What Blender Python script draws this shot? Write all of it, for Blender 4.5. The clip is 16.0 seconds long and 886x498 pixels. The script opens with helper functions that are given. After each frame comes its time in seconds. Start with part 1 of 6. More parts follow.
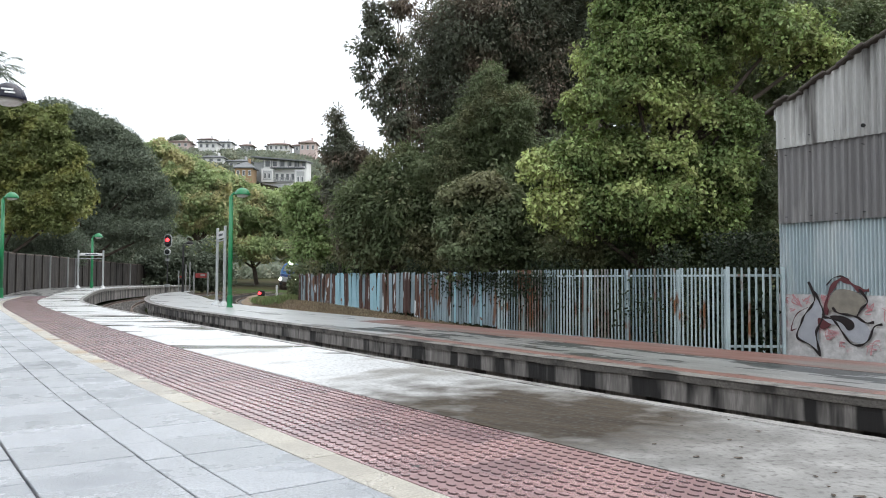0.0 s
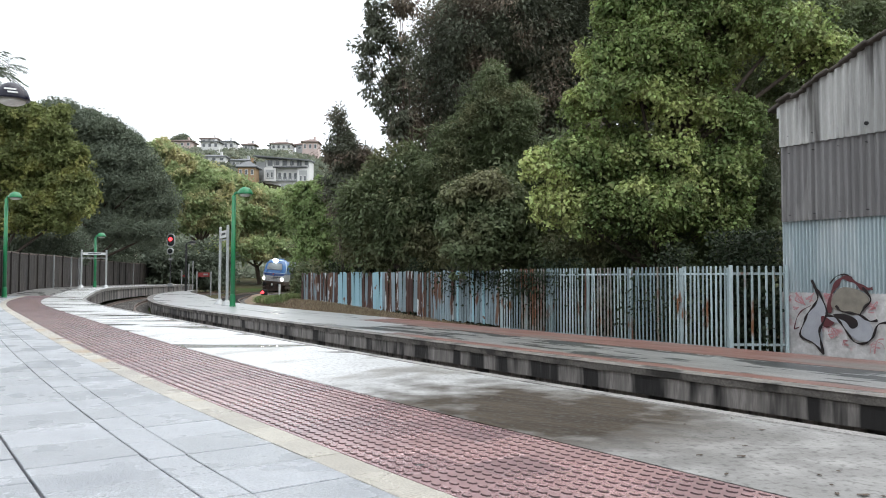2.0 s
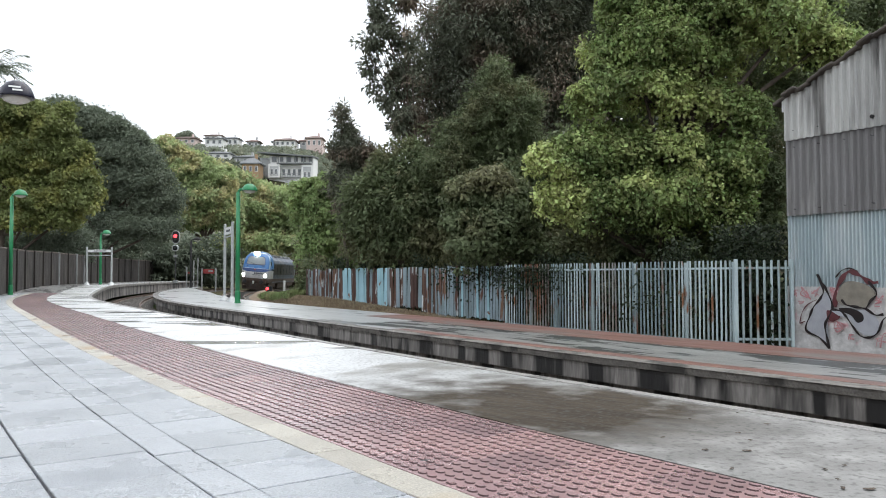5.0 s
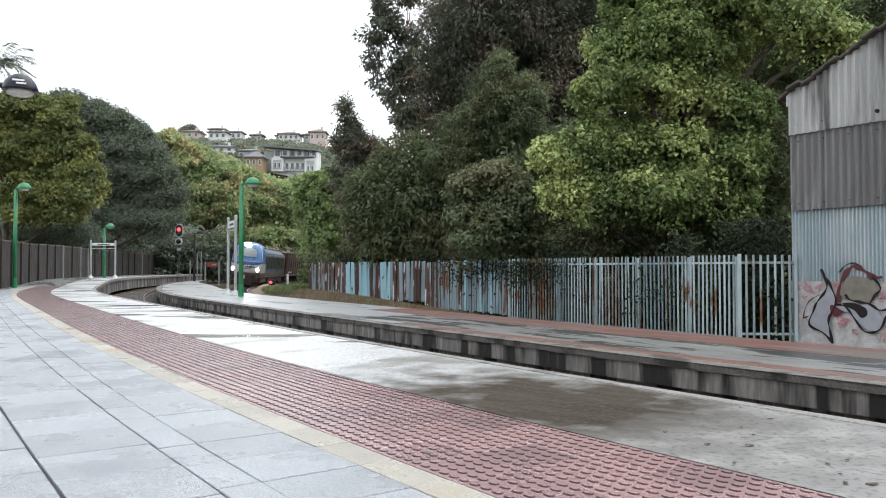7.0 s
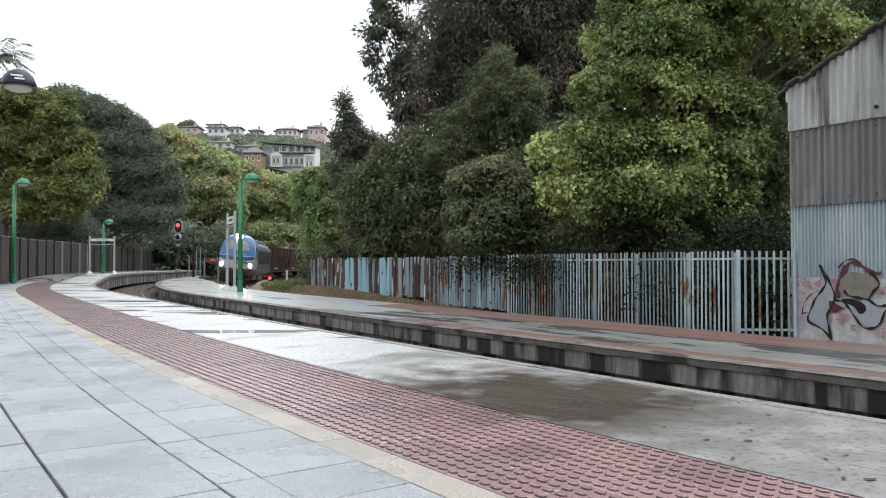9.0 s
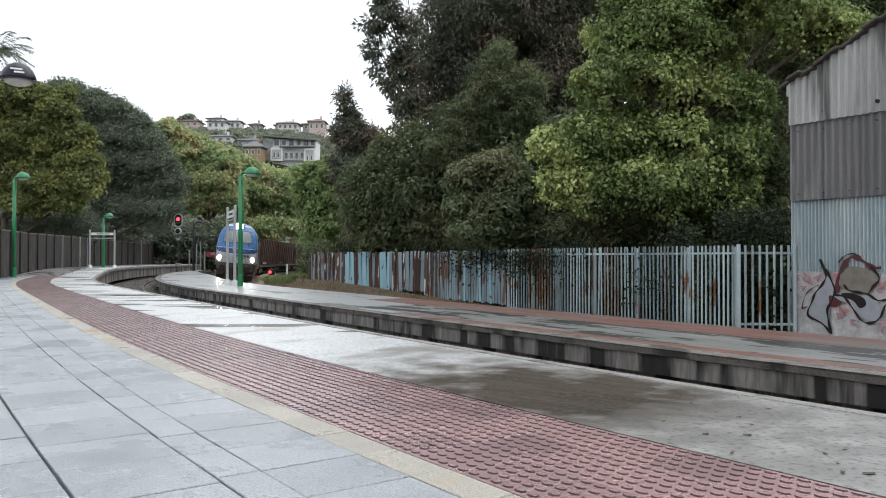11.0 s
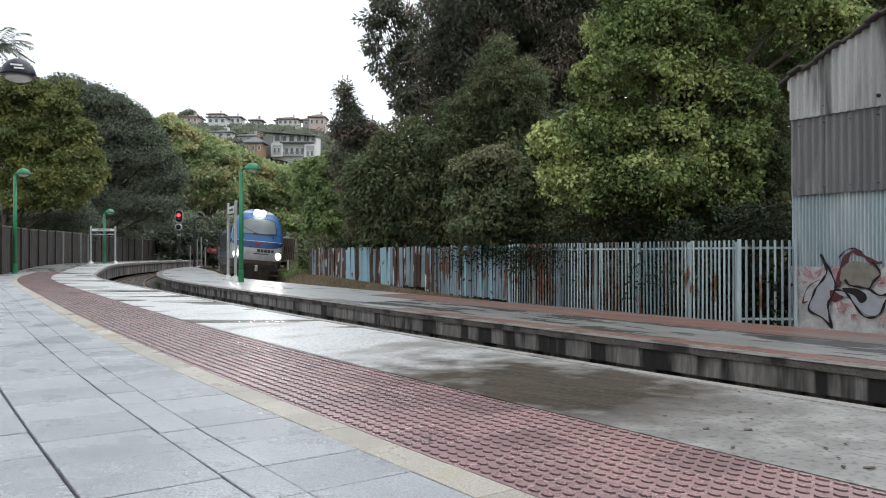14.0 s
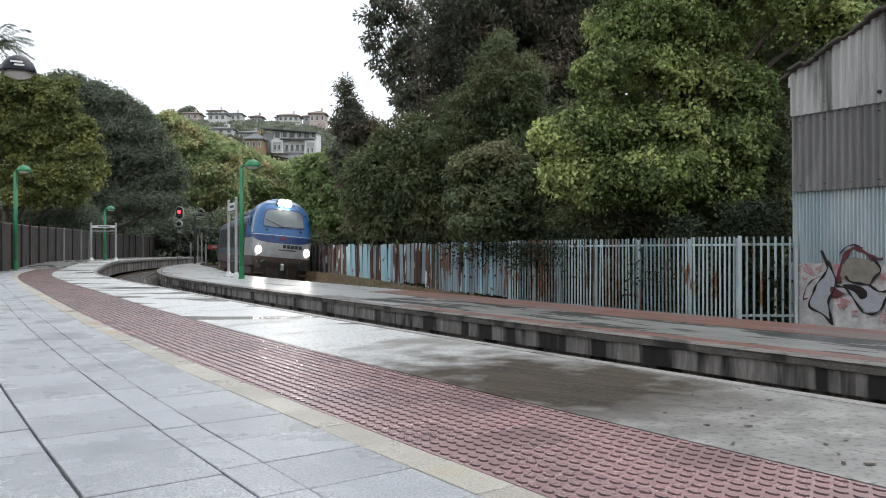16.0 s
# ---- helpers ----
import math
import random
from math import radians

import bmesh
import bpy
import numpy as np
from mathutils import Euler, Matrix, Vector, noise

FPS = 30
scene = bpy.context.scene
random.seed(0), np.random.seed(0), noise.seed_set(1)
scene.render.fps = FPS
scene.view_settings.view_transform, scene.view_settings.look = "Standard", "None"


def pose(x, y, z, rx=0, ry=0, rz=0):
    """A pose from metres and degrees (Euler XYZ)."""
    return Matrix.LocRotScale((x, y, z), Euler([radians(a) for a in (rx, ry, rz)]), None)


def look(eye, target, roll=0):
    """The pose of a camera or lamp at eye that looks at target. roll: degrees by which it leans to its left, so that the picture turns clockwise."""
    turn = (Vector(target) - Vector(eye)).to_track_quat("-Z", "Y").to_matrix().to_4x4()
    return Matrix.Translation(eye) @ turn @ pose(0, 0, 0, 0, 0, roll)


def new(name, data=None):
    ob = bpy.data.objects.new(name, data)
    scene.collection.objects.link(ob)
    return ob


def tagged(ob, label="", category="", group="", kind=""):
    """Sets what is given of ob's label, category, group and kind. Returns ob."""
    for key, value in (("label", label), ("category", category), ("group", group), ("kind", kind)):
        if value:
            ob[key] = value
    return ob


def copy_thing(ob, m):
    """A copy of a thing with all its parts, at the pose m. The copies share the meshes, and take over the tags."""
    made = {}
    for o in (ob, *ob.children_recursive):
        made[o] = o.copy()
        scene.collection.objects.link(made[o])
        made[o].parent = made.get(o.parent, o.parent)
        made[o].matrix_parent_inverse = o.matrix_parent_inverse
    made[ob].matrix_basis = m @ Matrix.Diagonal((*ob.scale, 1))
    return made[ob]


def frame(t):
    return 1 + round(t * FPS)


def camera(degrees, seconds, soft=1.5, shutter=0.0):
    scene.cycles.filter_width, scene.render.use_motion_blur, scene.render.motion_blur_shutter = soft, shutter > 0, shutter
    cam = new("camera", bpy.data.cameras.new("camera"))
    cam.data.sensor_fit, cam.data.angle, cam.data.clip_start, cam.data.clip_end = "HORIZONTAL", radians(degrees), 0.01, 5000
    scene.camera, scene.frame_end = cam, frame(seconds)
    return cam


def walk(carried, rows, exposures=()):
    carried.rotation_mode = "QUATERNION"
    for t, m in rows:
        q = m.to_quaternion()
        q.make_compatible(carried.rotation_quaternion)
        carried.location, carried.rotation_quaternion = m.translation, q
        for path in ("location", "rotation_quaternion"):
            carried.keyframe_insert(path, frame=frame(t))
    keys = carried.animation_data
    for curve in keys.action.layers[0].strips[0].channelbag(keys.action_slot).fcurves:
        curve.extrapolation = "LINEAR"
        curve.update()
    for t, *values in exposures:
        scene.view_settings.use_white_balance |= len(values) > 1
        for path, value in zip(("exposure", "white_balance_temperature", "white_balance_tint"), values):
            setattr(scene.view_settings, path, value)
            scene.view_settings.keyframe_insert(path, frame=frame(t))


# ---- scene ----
cam = camera(60.28, 16.0, soft=1.0)
# seconds, yaw, pitch, roll of a camera on a post: it sinks slowly
GAZE = [
    (0, -0.760, 2.327, 0.216),
    (0.5, -0.695, 2.316, 0.228),
    (1, -0.630, 2.305, 0.162),
    (1.5, -0.596, 2.253, 0.117),
    (2, -0.565, 2.238, 0.124),
    (2.5, -0.526, 2.271, 0.076),
    (3, -0.456, 2.271, 0.078),
    (3.5, -0.396, 2.150, 0.062),
    (4, -0.357, 2.041, -0.029),
    (6.5, -0.064, 1.620, -0.068),
    (7, 0.000, 1.464, 0.000),
    (7.5, 0.037, 1.388, 0.053),
    (8, -0.006, 1.338, 0.107),
    (8.5, -0.065, 1.280, 0.066),
    (9, -0.065, 1.147, 0.023),
    (11.5, -0.055, 0.638, 0.094),
    (12, -0.071, 0.593, 0.127),
    (12.5, -0.114, 0.598, 0.066),
    (13, -0.087, 0.563, 0.036),
    (13.5, -0.060, 0.461, 0.056),
    (14, 0.000, 0.368, -0.034),
    (14.5, 0.000, 0.294, -0.002),
    (15, 0.000, 0.229, 0.000),
    (15.5, 0.000, 0.216, -0.028),
    (16, 0.034, 0.116, -0.059)]
EYE = (0.0, 0.0, 1.05)
walk(cam, [(t, pose(*EYE, 90 + p, 0, y) @ pose(0, 0, 0, 0, 0, r)) for t, y, p, r in GAZE], [(0, 0.62), (4, 0.60), (7, 0.60), (8.3, 0.54), (9, 0.45), (11.5, 0.28), (13, 0.22), (16, 0.22)])

# ---- world and light: bright overcast after rain ----
SUN_EL, SUN_AZ = radians(68), radians(70)
world = bpy.data.worlds.new("overcast")
scene.world = world
world.use_nodes = True
wn, wl = world.node_tree.nodes, world.node_tree.links
wn.clear()
sky = wn.new("ShaderNodeTexSky")
sky.sky_type, sky.sun_disc = "NISHITA", False
sky.sun_elevation, sky.sun_rotation = SUN_EL, SUN_AZ
sky.dust_density, sky.air_density = 4.0, 1.0
cloud = wn.new("ShaderNodeMix")
cloud.data_type = "RGBA"
cloud.inputs[0].default_value = 0.86
cloud.inputs[7].default_value = (8.35, 8.75, 9.2, 1)
back = wn.new("ShaderNodeBackground")
back.inputs[1].default_value = 0.135
wout = wn.new("ShaderNodeOutputWorld")
wl.new(sky.outputs[0], cloud.inputs[6])
wl.new(cloud.outputs[2], back.inputs[0])
wl.new(back.outputs[0], wout.inputs[0])
sun_data = bpy.data.lights.new("sun", "SUN")
sun_data.energy, sun_data.angle, sun_data.color = 1.4, radians(70), (1.0, 0.985, 0.96)
sun = new("sun", sun_data)
sun.matrix_world = look((30, -10, 60), (30 - 60 * math.cos(SUN_EL) * math.sin(SUN_AZ), -10 - 60 * math.cos(SUN_EL) * math.cos(SUN_AZ), 60 - 60 * math.sin(SUN_EL)))


# ---- materials ----
def mat(name, c1, c2=None, scale=4.0, rough=(0.6, 0.8), bump=0.15, metal=0.0, c3=None, s3=0.6, cut=(0.5, 0.62),
        stretch=(1, 1, 1), vary=0.0, island=0.0, fine=60.0, emit=None, rough3=None, alpha_through=0.0, turn=0.0, speck=0.35, coat=0.0, coat_rough=0.30, coat_ior=1.5, spec=0.5):
    """Two scales of noise in colour, roughness and relief; c3: stains of their own shape."""
    m = bpy.data.materials.new(name)
    m.use_nodes = True
    n, l = m.node_tree.nodes, m.node_tree.links
    b = n["Principled BSDF"]
    b.inputs["Metallic"].default_value = metal
    b.inputs["Coat Weight"].default_value, b.inputs["Coat Roughness"].default_value = coat, coat_rough
    b.inputs["Coat IOR"].default_value, b.inputs["Specular IOR Level"].default_value = coat_ior, spec
    co = n.new("ShaderNodeNewGeometry")
    mp = n.new("ShaderNodeMapping")
    mp.inputs["Scale"].default_value = stretch
    if turn:
        mp.vector_type = "TEXTURE"
        mp.inputs["Rotation"].default_value = (0, 0, turn)
        mp.inputs["Scale"].default_value = tuple(1 / v for v in stretch)
    l.new(co.outputs["Position"], mp.inputs[0])

    def noise_tex(sc, detail=5.0, rgh=0.6):
        t = n.new("ShaderNodeTexNoise")
        t.inputs["Scale"].default_value, t.inputs["Detail"].default_value, t.inputs["Roughness"].default_value = sc, detail, rgh
        l.new(mp.outputs[0], t.inputs["Vector"])
        return t.outputs["Fac"]

    def ramp(src, a, z, va=0.0, vz=1.0):
        r = n.new("ShaderNodeMapRange")
        r.inputs[1].default_value, r.inputs[2].default_value, r.inputs[3].default_value, r.inputs[4].default_value = a, z, va, vz
        l.new(src, r.inputs[0])
        return r.outputs[0]

    def mix(f, a, z, mode="MIX"):
        x = n.new("ShaderNodeMix")
        x.data_type, x.blend_type = "RGBA", mode
        for sock, v in ((x.inputs[0], f), (x.inputs[6], a), (x.inputs[7], z)):
            if isinstance(v, (int, float)):
                sock.default_value = v
            elif isinstance(v, tuple):
                sock.default_value = (*v, 1)
            else:
                l.new(v, sock)
        return x.outputs[2]

    coarse, grain = noise_tex(scale), noise_tex(fine, 3.0)
    c2 = c2 or tuple(x * 0.75 for x in c1)
    col = mix(ramp(coarse, 0.3, 0.7), c1, c2)
    col = mix(ramp(grain, *((0.40, 0.62) if speck >= 0.9 else (0.25, 0.75)), 0.0, min(speck, 0.85)), col, tuple(x * 0.45 for x in c1))
    rg = ramp(coarse, 0.3, 0.7, rough[0], rough[1])
    if c3:
        st = ramp(noise_tex(s3, 4.0, 0.55), cut[0], cut[1])
        col = mix(st, col, c3)
        if rough3 is not None:
            rm = n.new("ShaderNodeMix")
            l.new(st, rm.inputs[0]), l.new(rg, rm.inputs[2])
            rm.inputs[3].default_value = rough3
            rg = rm.outputs[0]
    if vary or island:
        src = n.new("ShaderNodeObjectInfo").outputs["Random"] if vary else co.outputs["Random Per Island"]
        amount = vary or island
        gain = ramp(src, 0, 1, 1 - amount, 1 + amount)
        hs = n.new("ShaderNodeHueSaturation")
        l.new(gain, hs.inputs["Value"]), l.new(col, hs.inputs["Color"])
        l.new(ramp(src, 0, 1, 0.5 - 0.04 * amount, 0.5 + 0.04 * amount), hs.inputs["Hue"])
        col = hs.outputs[0]
    l.new(col, b.inputs["Base Color"])
    l.new(rg, b.inputs["Roughness"])
    if bump:
        bp = n.new("ShaderNodeBump")
        bp.inputs["Strength"].default_value, bp.inputs["Distance"].default_value = bump, 0.01
        l.new(grain, bp.inputs["Height"])
        l.new(bp.outputs[0], b.inputs["Normal"])
        if coat_rough > 0.2:
            l.new(bp.outputs[0], b.inputs["Coat Normal"])
    if emit:
        b.inputs["Emission Color"].default_value, b.inputs["Emission Strength"].default_value = (*emit[0], 1), emit[1]
    if alpha_through:
        tr = n.new("ShaderNodeBsdfTranslucent")
        l.new(col, tr.inputs[0])
        ms = n.new("ShaderNodeMixShader")
        ms.inputs[0].default_value = alpha_through
        l.new(b.outputs[0], ms.inputs[1]), l.new(tr.outputs[0], ms.inputs[2])
        l.new(ms.outputs[0], n["Material Output"].inputs[0])
    return m


def leaf_mat(name, c1, c2, c3=None, scale=0.5, each=0.45, grey=0.28, through_=0.3):
    def dull(c):
        g = 0.35 * c[0] + 0.55 * c[1] + 0.10 * c[2]
        return tuple(1.15 * (v * (1 - grey) + g * grey) for v in c)

    c1, c2, c3 = dull(c1), dull(c2), dull(c3) if c3 else None
    m = mat(name, c1, c2, scale=scale, rough=(0.5, 0.7), bump=0, island=each, fine=3.0, c3=c3, s3=0.35, alpha_through=through_)
    m.node_tree.nodes["Principled BSDF"].inputs["Specular IOR Level"].default_value = 0.28
    return m


M_SLAB = mat("grey_slab", (0.47, 0.50, 0.54), (0.34, 0.365, 0.40), 1.4, (0.22, 0.42), 1.0, vary=0.12, fine=70, speck=1.0, coat=0.7, coat_rough=0.32, c3=(0.25, 0.27, 0.30), s3=0.9, cut=(0.50, 0.68), rough3=0.2)
M_YELLOW = mat("cream_line", (0.56, 0.53, 0.465), (0.42, 0.395, 0.35), 2.0, (0.22, 0.42), 0.9, speck=0.9, vary=0.14, fine=80, c3=(0.36, 0.27, 0.16), s3=1.3, cut=(0.56, 0.70))
M_RED = mat("red_tactile", (0.48, 0.295, 0.30), (0.29, 0.165, 0.17), 1.9, (0.2, 0.35), 0.3, vary=0.2, fine=70, speck=0.7, coat=1.0, coat_rough=0.25)
# near-black red for stud sides: their shading is put into the colour
M_REDSHADE = mat("dirty_red_tile", (0.085, 0.035, 0.037), (0.045, 0.02, 0.022), 1.9, (0.4, 0.6), 0.3, vary=0.2, fine=70, speck=0.7)
M_CONC = mat("platform_concrete", (0.36, 0.335, 0.315), (0.12, 0.113, 0.105), 7.0, (0.5, 0.8), 0.8, c3=(0.014, 0.013, 0.013), s3=2.0, cut=(0.48, 0.57), stretch=(1, 1, 0.13), fine=24, speck=1.0)
M_LIP = mat("pale_edge_concrete", (0.34, 0.33, 0.315), (0.19, 0.185, 0.175), 5.0, (0.35, 0.6), 0.7, c3=(0.07, 0.067, 0.063), s3=2.5, cut=(0.55, 0.66), fine=40, speck=0.9)
M_COPING = mat("coping_concrete", (0.24, 0.225, 0.205), (0.11, 0.103, 0.095), 4.5, (0.3, 0.6), 0.9, c3=(0.04, 0.038, 0.035), s3=2.2, cut=(0.50, 0.60), fine=34, speck=0.9)
M_ASPH = mat("wet_asphalt", (0.34, 0.338, 0.33), (0.125, 0.125, 0.125), 3.4, (0.26, 0.42), 0.5, fine=60, stretch=(0.22, 1, 1), turn=2.19, c3=(0.045, 0.046, 0.047), s3=2.2, cut=(0.50, 0.56), rough3=0.2, speck=0.6, coat=0.6)
# lighter wet paving for the far end: grazing sky reflection put into the colour
M_SKYSHEEN = mat("shining_wet_paving", (0.44, 0.45, 0.46), (0.34, 0.35, 0.355), 1.6, (0.28, 0.42), 0.4, fine=50, stretch=(0.22, 1, 1), turn=2.19, c3=(0.20, 0.205, 0.21), s3=1.1, cut=(0.56, 0.66), rough3=0.2, speck=0.5, coat=0.8)
M_REDFAR = mat("faded_red_tile", (0.25, 0.12, 0.095), (0.14, 0.08, 0.068), 2.8, (0.28, 0.45), 0.3, fine=50, vary=0.12, stretch=(0.22, 1, 1), turn=2.19, c3=(0.13, 0.115, 0.105), s3=1.6, cut=(0.50, 0.62), speck=0.7)
M_BALLAST = mat("ballast", (0.115, 0.108, 0.10), (0.06, 0.056, 0.053), 12, (0.7, 0.9), 1.0, fine=28, spec=0.15)
M_RAIL = mat("rail_steel", (0.20, 0.15, 0.12), (0.12, 0.08, 0.06), 5, (0.35, 0.6), 0.2, metal=0.7)
M_SLEEPER = mat("sleeper", (0.20, 0.19, 0.18), None, 6, (0.7, 0.9), 0.4)
M_GROUND = mat("woodland_ground", (0.05, 0.058, 0.026), (0.06, 0.045, 0.028), 0.3, (0.8, 0.95), 0.6, c3=(0.04, 0.065, 0.02), s3=0.05, fine=9)
M_GROUND.node_tree.nodes["Principled BSDF"].inputs["Specular IOR Level"].default_value = 0.05
M_VERGE = mat("dry_verge", (0.21, 0.15, 0.095), (0.145, 0.108, 0.07), 1.5, (0.8, 0.95), 0.8, fine=25)
M_PALE = mat("pale_blue_steel", (0.43, 0.52, 0.53), (0.30, 0.38, 0.40), 3.0, (0.4, 0.6), 0.1, c3=(0.20, 0.09, 0.045), s3=1.6, cut=(0.60, 0.66), stretch=(1, 1, 0.5), vary=0.26)
# darker copy of the pale steel: tree shade put into the paint colour
M_PALE_SHADE = mat("dull_blue_steel", (0.23, 0.31, 0.335), (0.15, 0.205, 0.225), 3.0, (0.4, 0.6), 0.1, c3=(0.14, 0.07, 0.04), s3=1.6, cut=(0.58, 0.64), stretch=(1, 1, 0.5), vary=0.25)
M_PALE_RUST = mat("rusted_pale", (0.28, 0.33, 0.34), (0.20, 0.15, 0.11), 4.0, (0.5, 0.8), 0.3, c3=(0.14, 0.06, 0.03), s3=1.5, cut=(0.46, 0.55), stretch=(1, 1, 0.5), vary=0.35)
M_SHEET_BLUE = mat("light_blue_sheet", (0.36, 0.58, 0.65), (0.29, 0.50, 0.58), 1.5, (0.4, 0.6), 0.1, c3=(0.16, 0.08, 0.045), s3=2.6, cut=(0.66, 0.70), vary=0.1)
M_SHEET_RUST = mat("rusty_sheet", (0.11, 0.045, 0.026), (0.055, 0.03, 0.022), 2.5, (0.6, 0.9), 0.4, c3=(0.46, 0.50, 0.51), s3=3.4, cut=(0.58, 0.61), stretch=(1, 1, 0.3), vary=0.4)
M_SHEET_GREY = mat("streaked_grey_sheet", (0.27, 0.36, 0.40), (0.18, 0.225, 0.245), 2.5, (0.5, 0.8), 0.3, c3=(0.13, 0.06, 0.035), s3=2.4, cut=(0.56, 0.62), stretch=(1, 1, 0.3), vary=0.3)
M_WOOD = mat("weathered_panel", (0.034, 0.026, 0.022), (0.018, 0.015, 0.013), 2.0, (0.6, 0.85), 0.3, stretch=(1, 1, 0.3), vary=0.3)
M_CAPRAIL = mat("fence_cap", (0.085, 0.058, 0.045), (0.06, 0.045, 0.036), 2.0, (0.5, 0.8), 0.2)
M_FIBRE = mat("fibre_cement_light", (0.56, 0.56, 0.54), (0.38, 0.38, 0.37), 1.6, (0.6, 0.85), 0.3, c3=(0.12, 0.115, 0.11), s3=2.0, cut=(0.54, 0.68), stretch=(1, 1, 0.12), vary=0.10)
M_FIBRE_DARK = mat("fibre_cement_dark", (0.25, 0.245, 0.245), (0.145, 0.14, 0.14), 1.8, (0.6, 0.85), 0.3, c3=(0.34, 0.335, 0.325), s3=1.8, cut=(0.56, 0.68), stretch=(1, 1, 0.12), vary=0.10)
M_METAL = mat("blue_grey_cladding", (0.46, 0.54, 0.57), (0.36, 0.43, 0.46), 1.1, (0.4, 0.6), 0.1, c3=(0.56, 0.60, 0.61), s3=1.5, cut=(0.55, 0.7), stretch=(1, 1, 0.15))
M_BLOCK = mat("painted_block_wall", (0.70, 0.68, 0.68), (0.38, 0.37, 0.365), 4.5, (0.7, 0.9), 0.6, c3=(0.50, 0.26, 0.28), s3=2.6, cut=(0.60, 0.70), fine=24)
M_ROOFDARK = mat("mossy_roof_edge", (0.06, 0.05, 0.045), (0.10, 0.085, 0.07), 5, (0.8, 0.95), 0.6)
M_GREEN = mat("green_paint", (0.015, 0.22, 0.08), (0.012, 0.17, 0.065), 3, (0.3, 0.45), 0.05)
M_GALV = mat("galvanised_steel", (0.50, 0.52, 0.52), (0.40, 0.42, 0.42), 6, (0.35, 0.55), 0.1, metal=0.4)
M_DARK = mat("black_steel", (0.02, 0.02, 0.022), (0.03, 0.03, 0.03), 5, (0.4, 0.6), 0.1)
M_BLACKP = mat("matt_black_paint", (0.012, 0.012, 0.013), (0.018, 0.018, 0.018), 5, (0.8, 0.95), 0.1)
M_NAVY = mat("navy_gloss", (0.012, 0.012, 0.026), (0.017, 0.017, 0.03), 5, (0.22, 0.32), 0.02, spec=0.3)
M_WHITE = mat("white_paint", (0.74, 0.75, 0.74), (0.62, 0.63, 0.62), 3, (0.4, 0.6), 0.05)
M_GLASSW = mat("frosted_bowl", (0.62, 0.60, 0.55), (0.5, 0.48, 0.44), 6, (0.2, 0.35), 0.05)
M_REDGLOW = mat("red_signal_glow", (0.6, 0.02, 0.02), None, 4, (0.3, 0.4), 0, emit=((1.0, 0.04, 0.05), 3.0))
M_REDBOARD = mat("red_board", (0.30, 0.04, 0.035), (0.22, 0.03, 0.03), 4, (0.4, 0.6), 0.05)
M_LAMPGLOW = mat("headlight_glow", (0.9, 0.9, 0.85), None, 4, (0.2, 0.3), 0, emit=((1.0, 0.93, 0.82), 40.0))
M_LBLUE = mat("loco_blue", (0.035, 0.145, 0.36), (0.03, 0.12, 0.30), 1.2, (0.22, 0.38), 0.03)
M_LDEEP = mat("loco_deep_blue", (0.018, 0.05, 0.17), (0.014, 0.04, 0.14), 1.2, (0.22, 0.38), 0.03)
M_LSILVER = mat("loco_silver", (0.40, 0.405, 0.41), (0.26, 0.255, 0.25), 2.5, (0.25, 0.4), 0.05, c3=(0.16, 0.13, 0.11), s3=2.2, cut=(0.60, 0.72))
M_LWHITE = mat("loco_light_trim", (0.40, 0.50, 0.60), (0.34, 0.43, 0.53), 2, (0.25, 0.4), 0.03)
M_UNDER = mat("dirty_underframe", (0.085, 0.055, 0.042), (0.05, 0.036, 0.03), 3, (0.6, 0.85), 0.3)
M_SCREEN = mat("windscreen_glass", (0.22, 0.25, 0.26), (0.17, 0.20, 0.21), 1, (0.05, 0.08), 0.0)
M_WAGON = mat("brown_wagon", (0.078, 0.03, 0.022), (0.048, 0.022, 0.018), 1.2, (0.5, 0.75), 0.2, c3=(0.05, 0.03, 0.025), s3=1.1)
M_LSIDE = mat("loco_side_blue", (0.035, 0.06, 0.115), (0.03, 0.045, 0.08), 1.4, (0.3, 0.5), 0.05, c3=(0.10, 0.10, 0.10), s3=1.2)
M_BARK = mat("bark", (0.10, 0.075, 0.055), (0.06, 0.048, 0.04), 6, (0.8, 0.95), 0.8, stretch=(1, 1, 0.3))
M_EUBARK = mat("eucalyptus_bark", (0.16, 0.12, 0.10), (0.10, 0.075, 0.06), 2, (0.7, 0.9), 0.5, stretch=(1, 1, 0.2))
L_BRIGHT = leaf_mat("bright_leaf", (0.27, 0.355, 0.07), (0.10, 0.16, 0.042), (0.40, 0.46, 0.115), 0.9, 0.5, 0.22, 0.3)
L_EUCA = leaf_mat("eucalyptus_leaf", (0.13, 0.15, 0.085), (0.10, 0.115, 0.075), (0.19, 0.135, 0.09), 0.5, 0.25)
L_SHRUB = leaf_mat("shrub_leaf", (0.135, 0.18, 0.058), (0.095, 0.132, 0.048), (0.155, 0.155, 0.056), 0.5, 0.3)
L_MID = leaf_mat("mid_green_leaf", (0.28, 0.38, 0.105), (0.18, 0.265, 0.08), None, 0.4, 0.35, 0.2, 0.35)
L_PLANE = leaf_mat("yellowing_leaf", (0.36, 0.46, 0.14), (0.22, 0.31, 0.10), (0.43, 0.39, 0.14), 0.16, 0.22, 0.28, 0.35)
L_OLIVE = leaf_mat("olive_green_leaf", (0.20, 0.235, 0.06), (0.105, 0.135, 0.042), (0.27, 0.27, 0.06), 0.3, 0.25, 0.14)
L_DEEP = leaf_mat("deep_green_leaf", (0.15, 0.19, 0.115), (0.11, 0.145, 0.095), None, 0.2, 0.2)
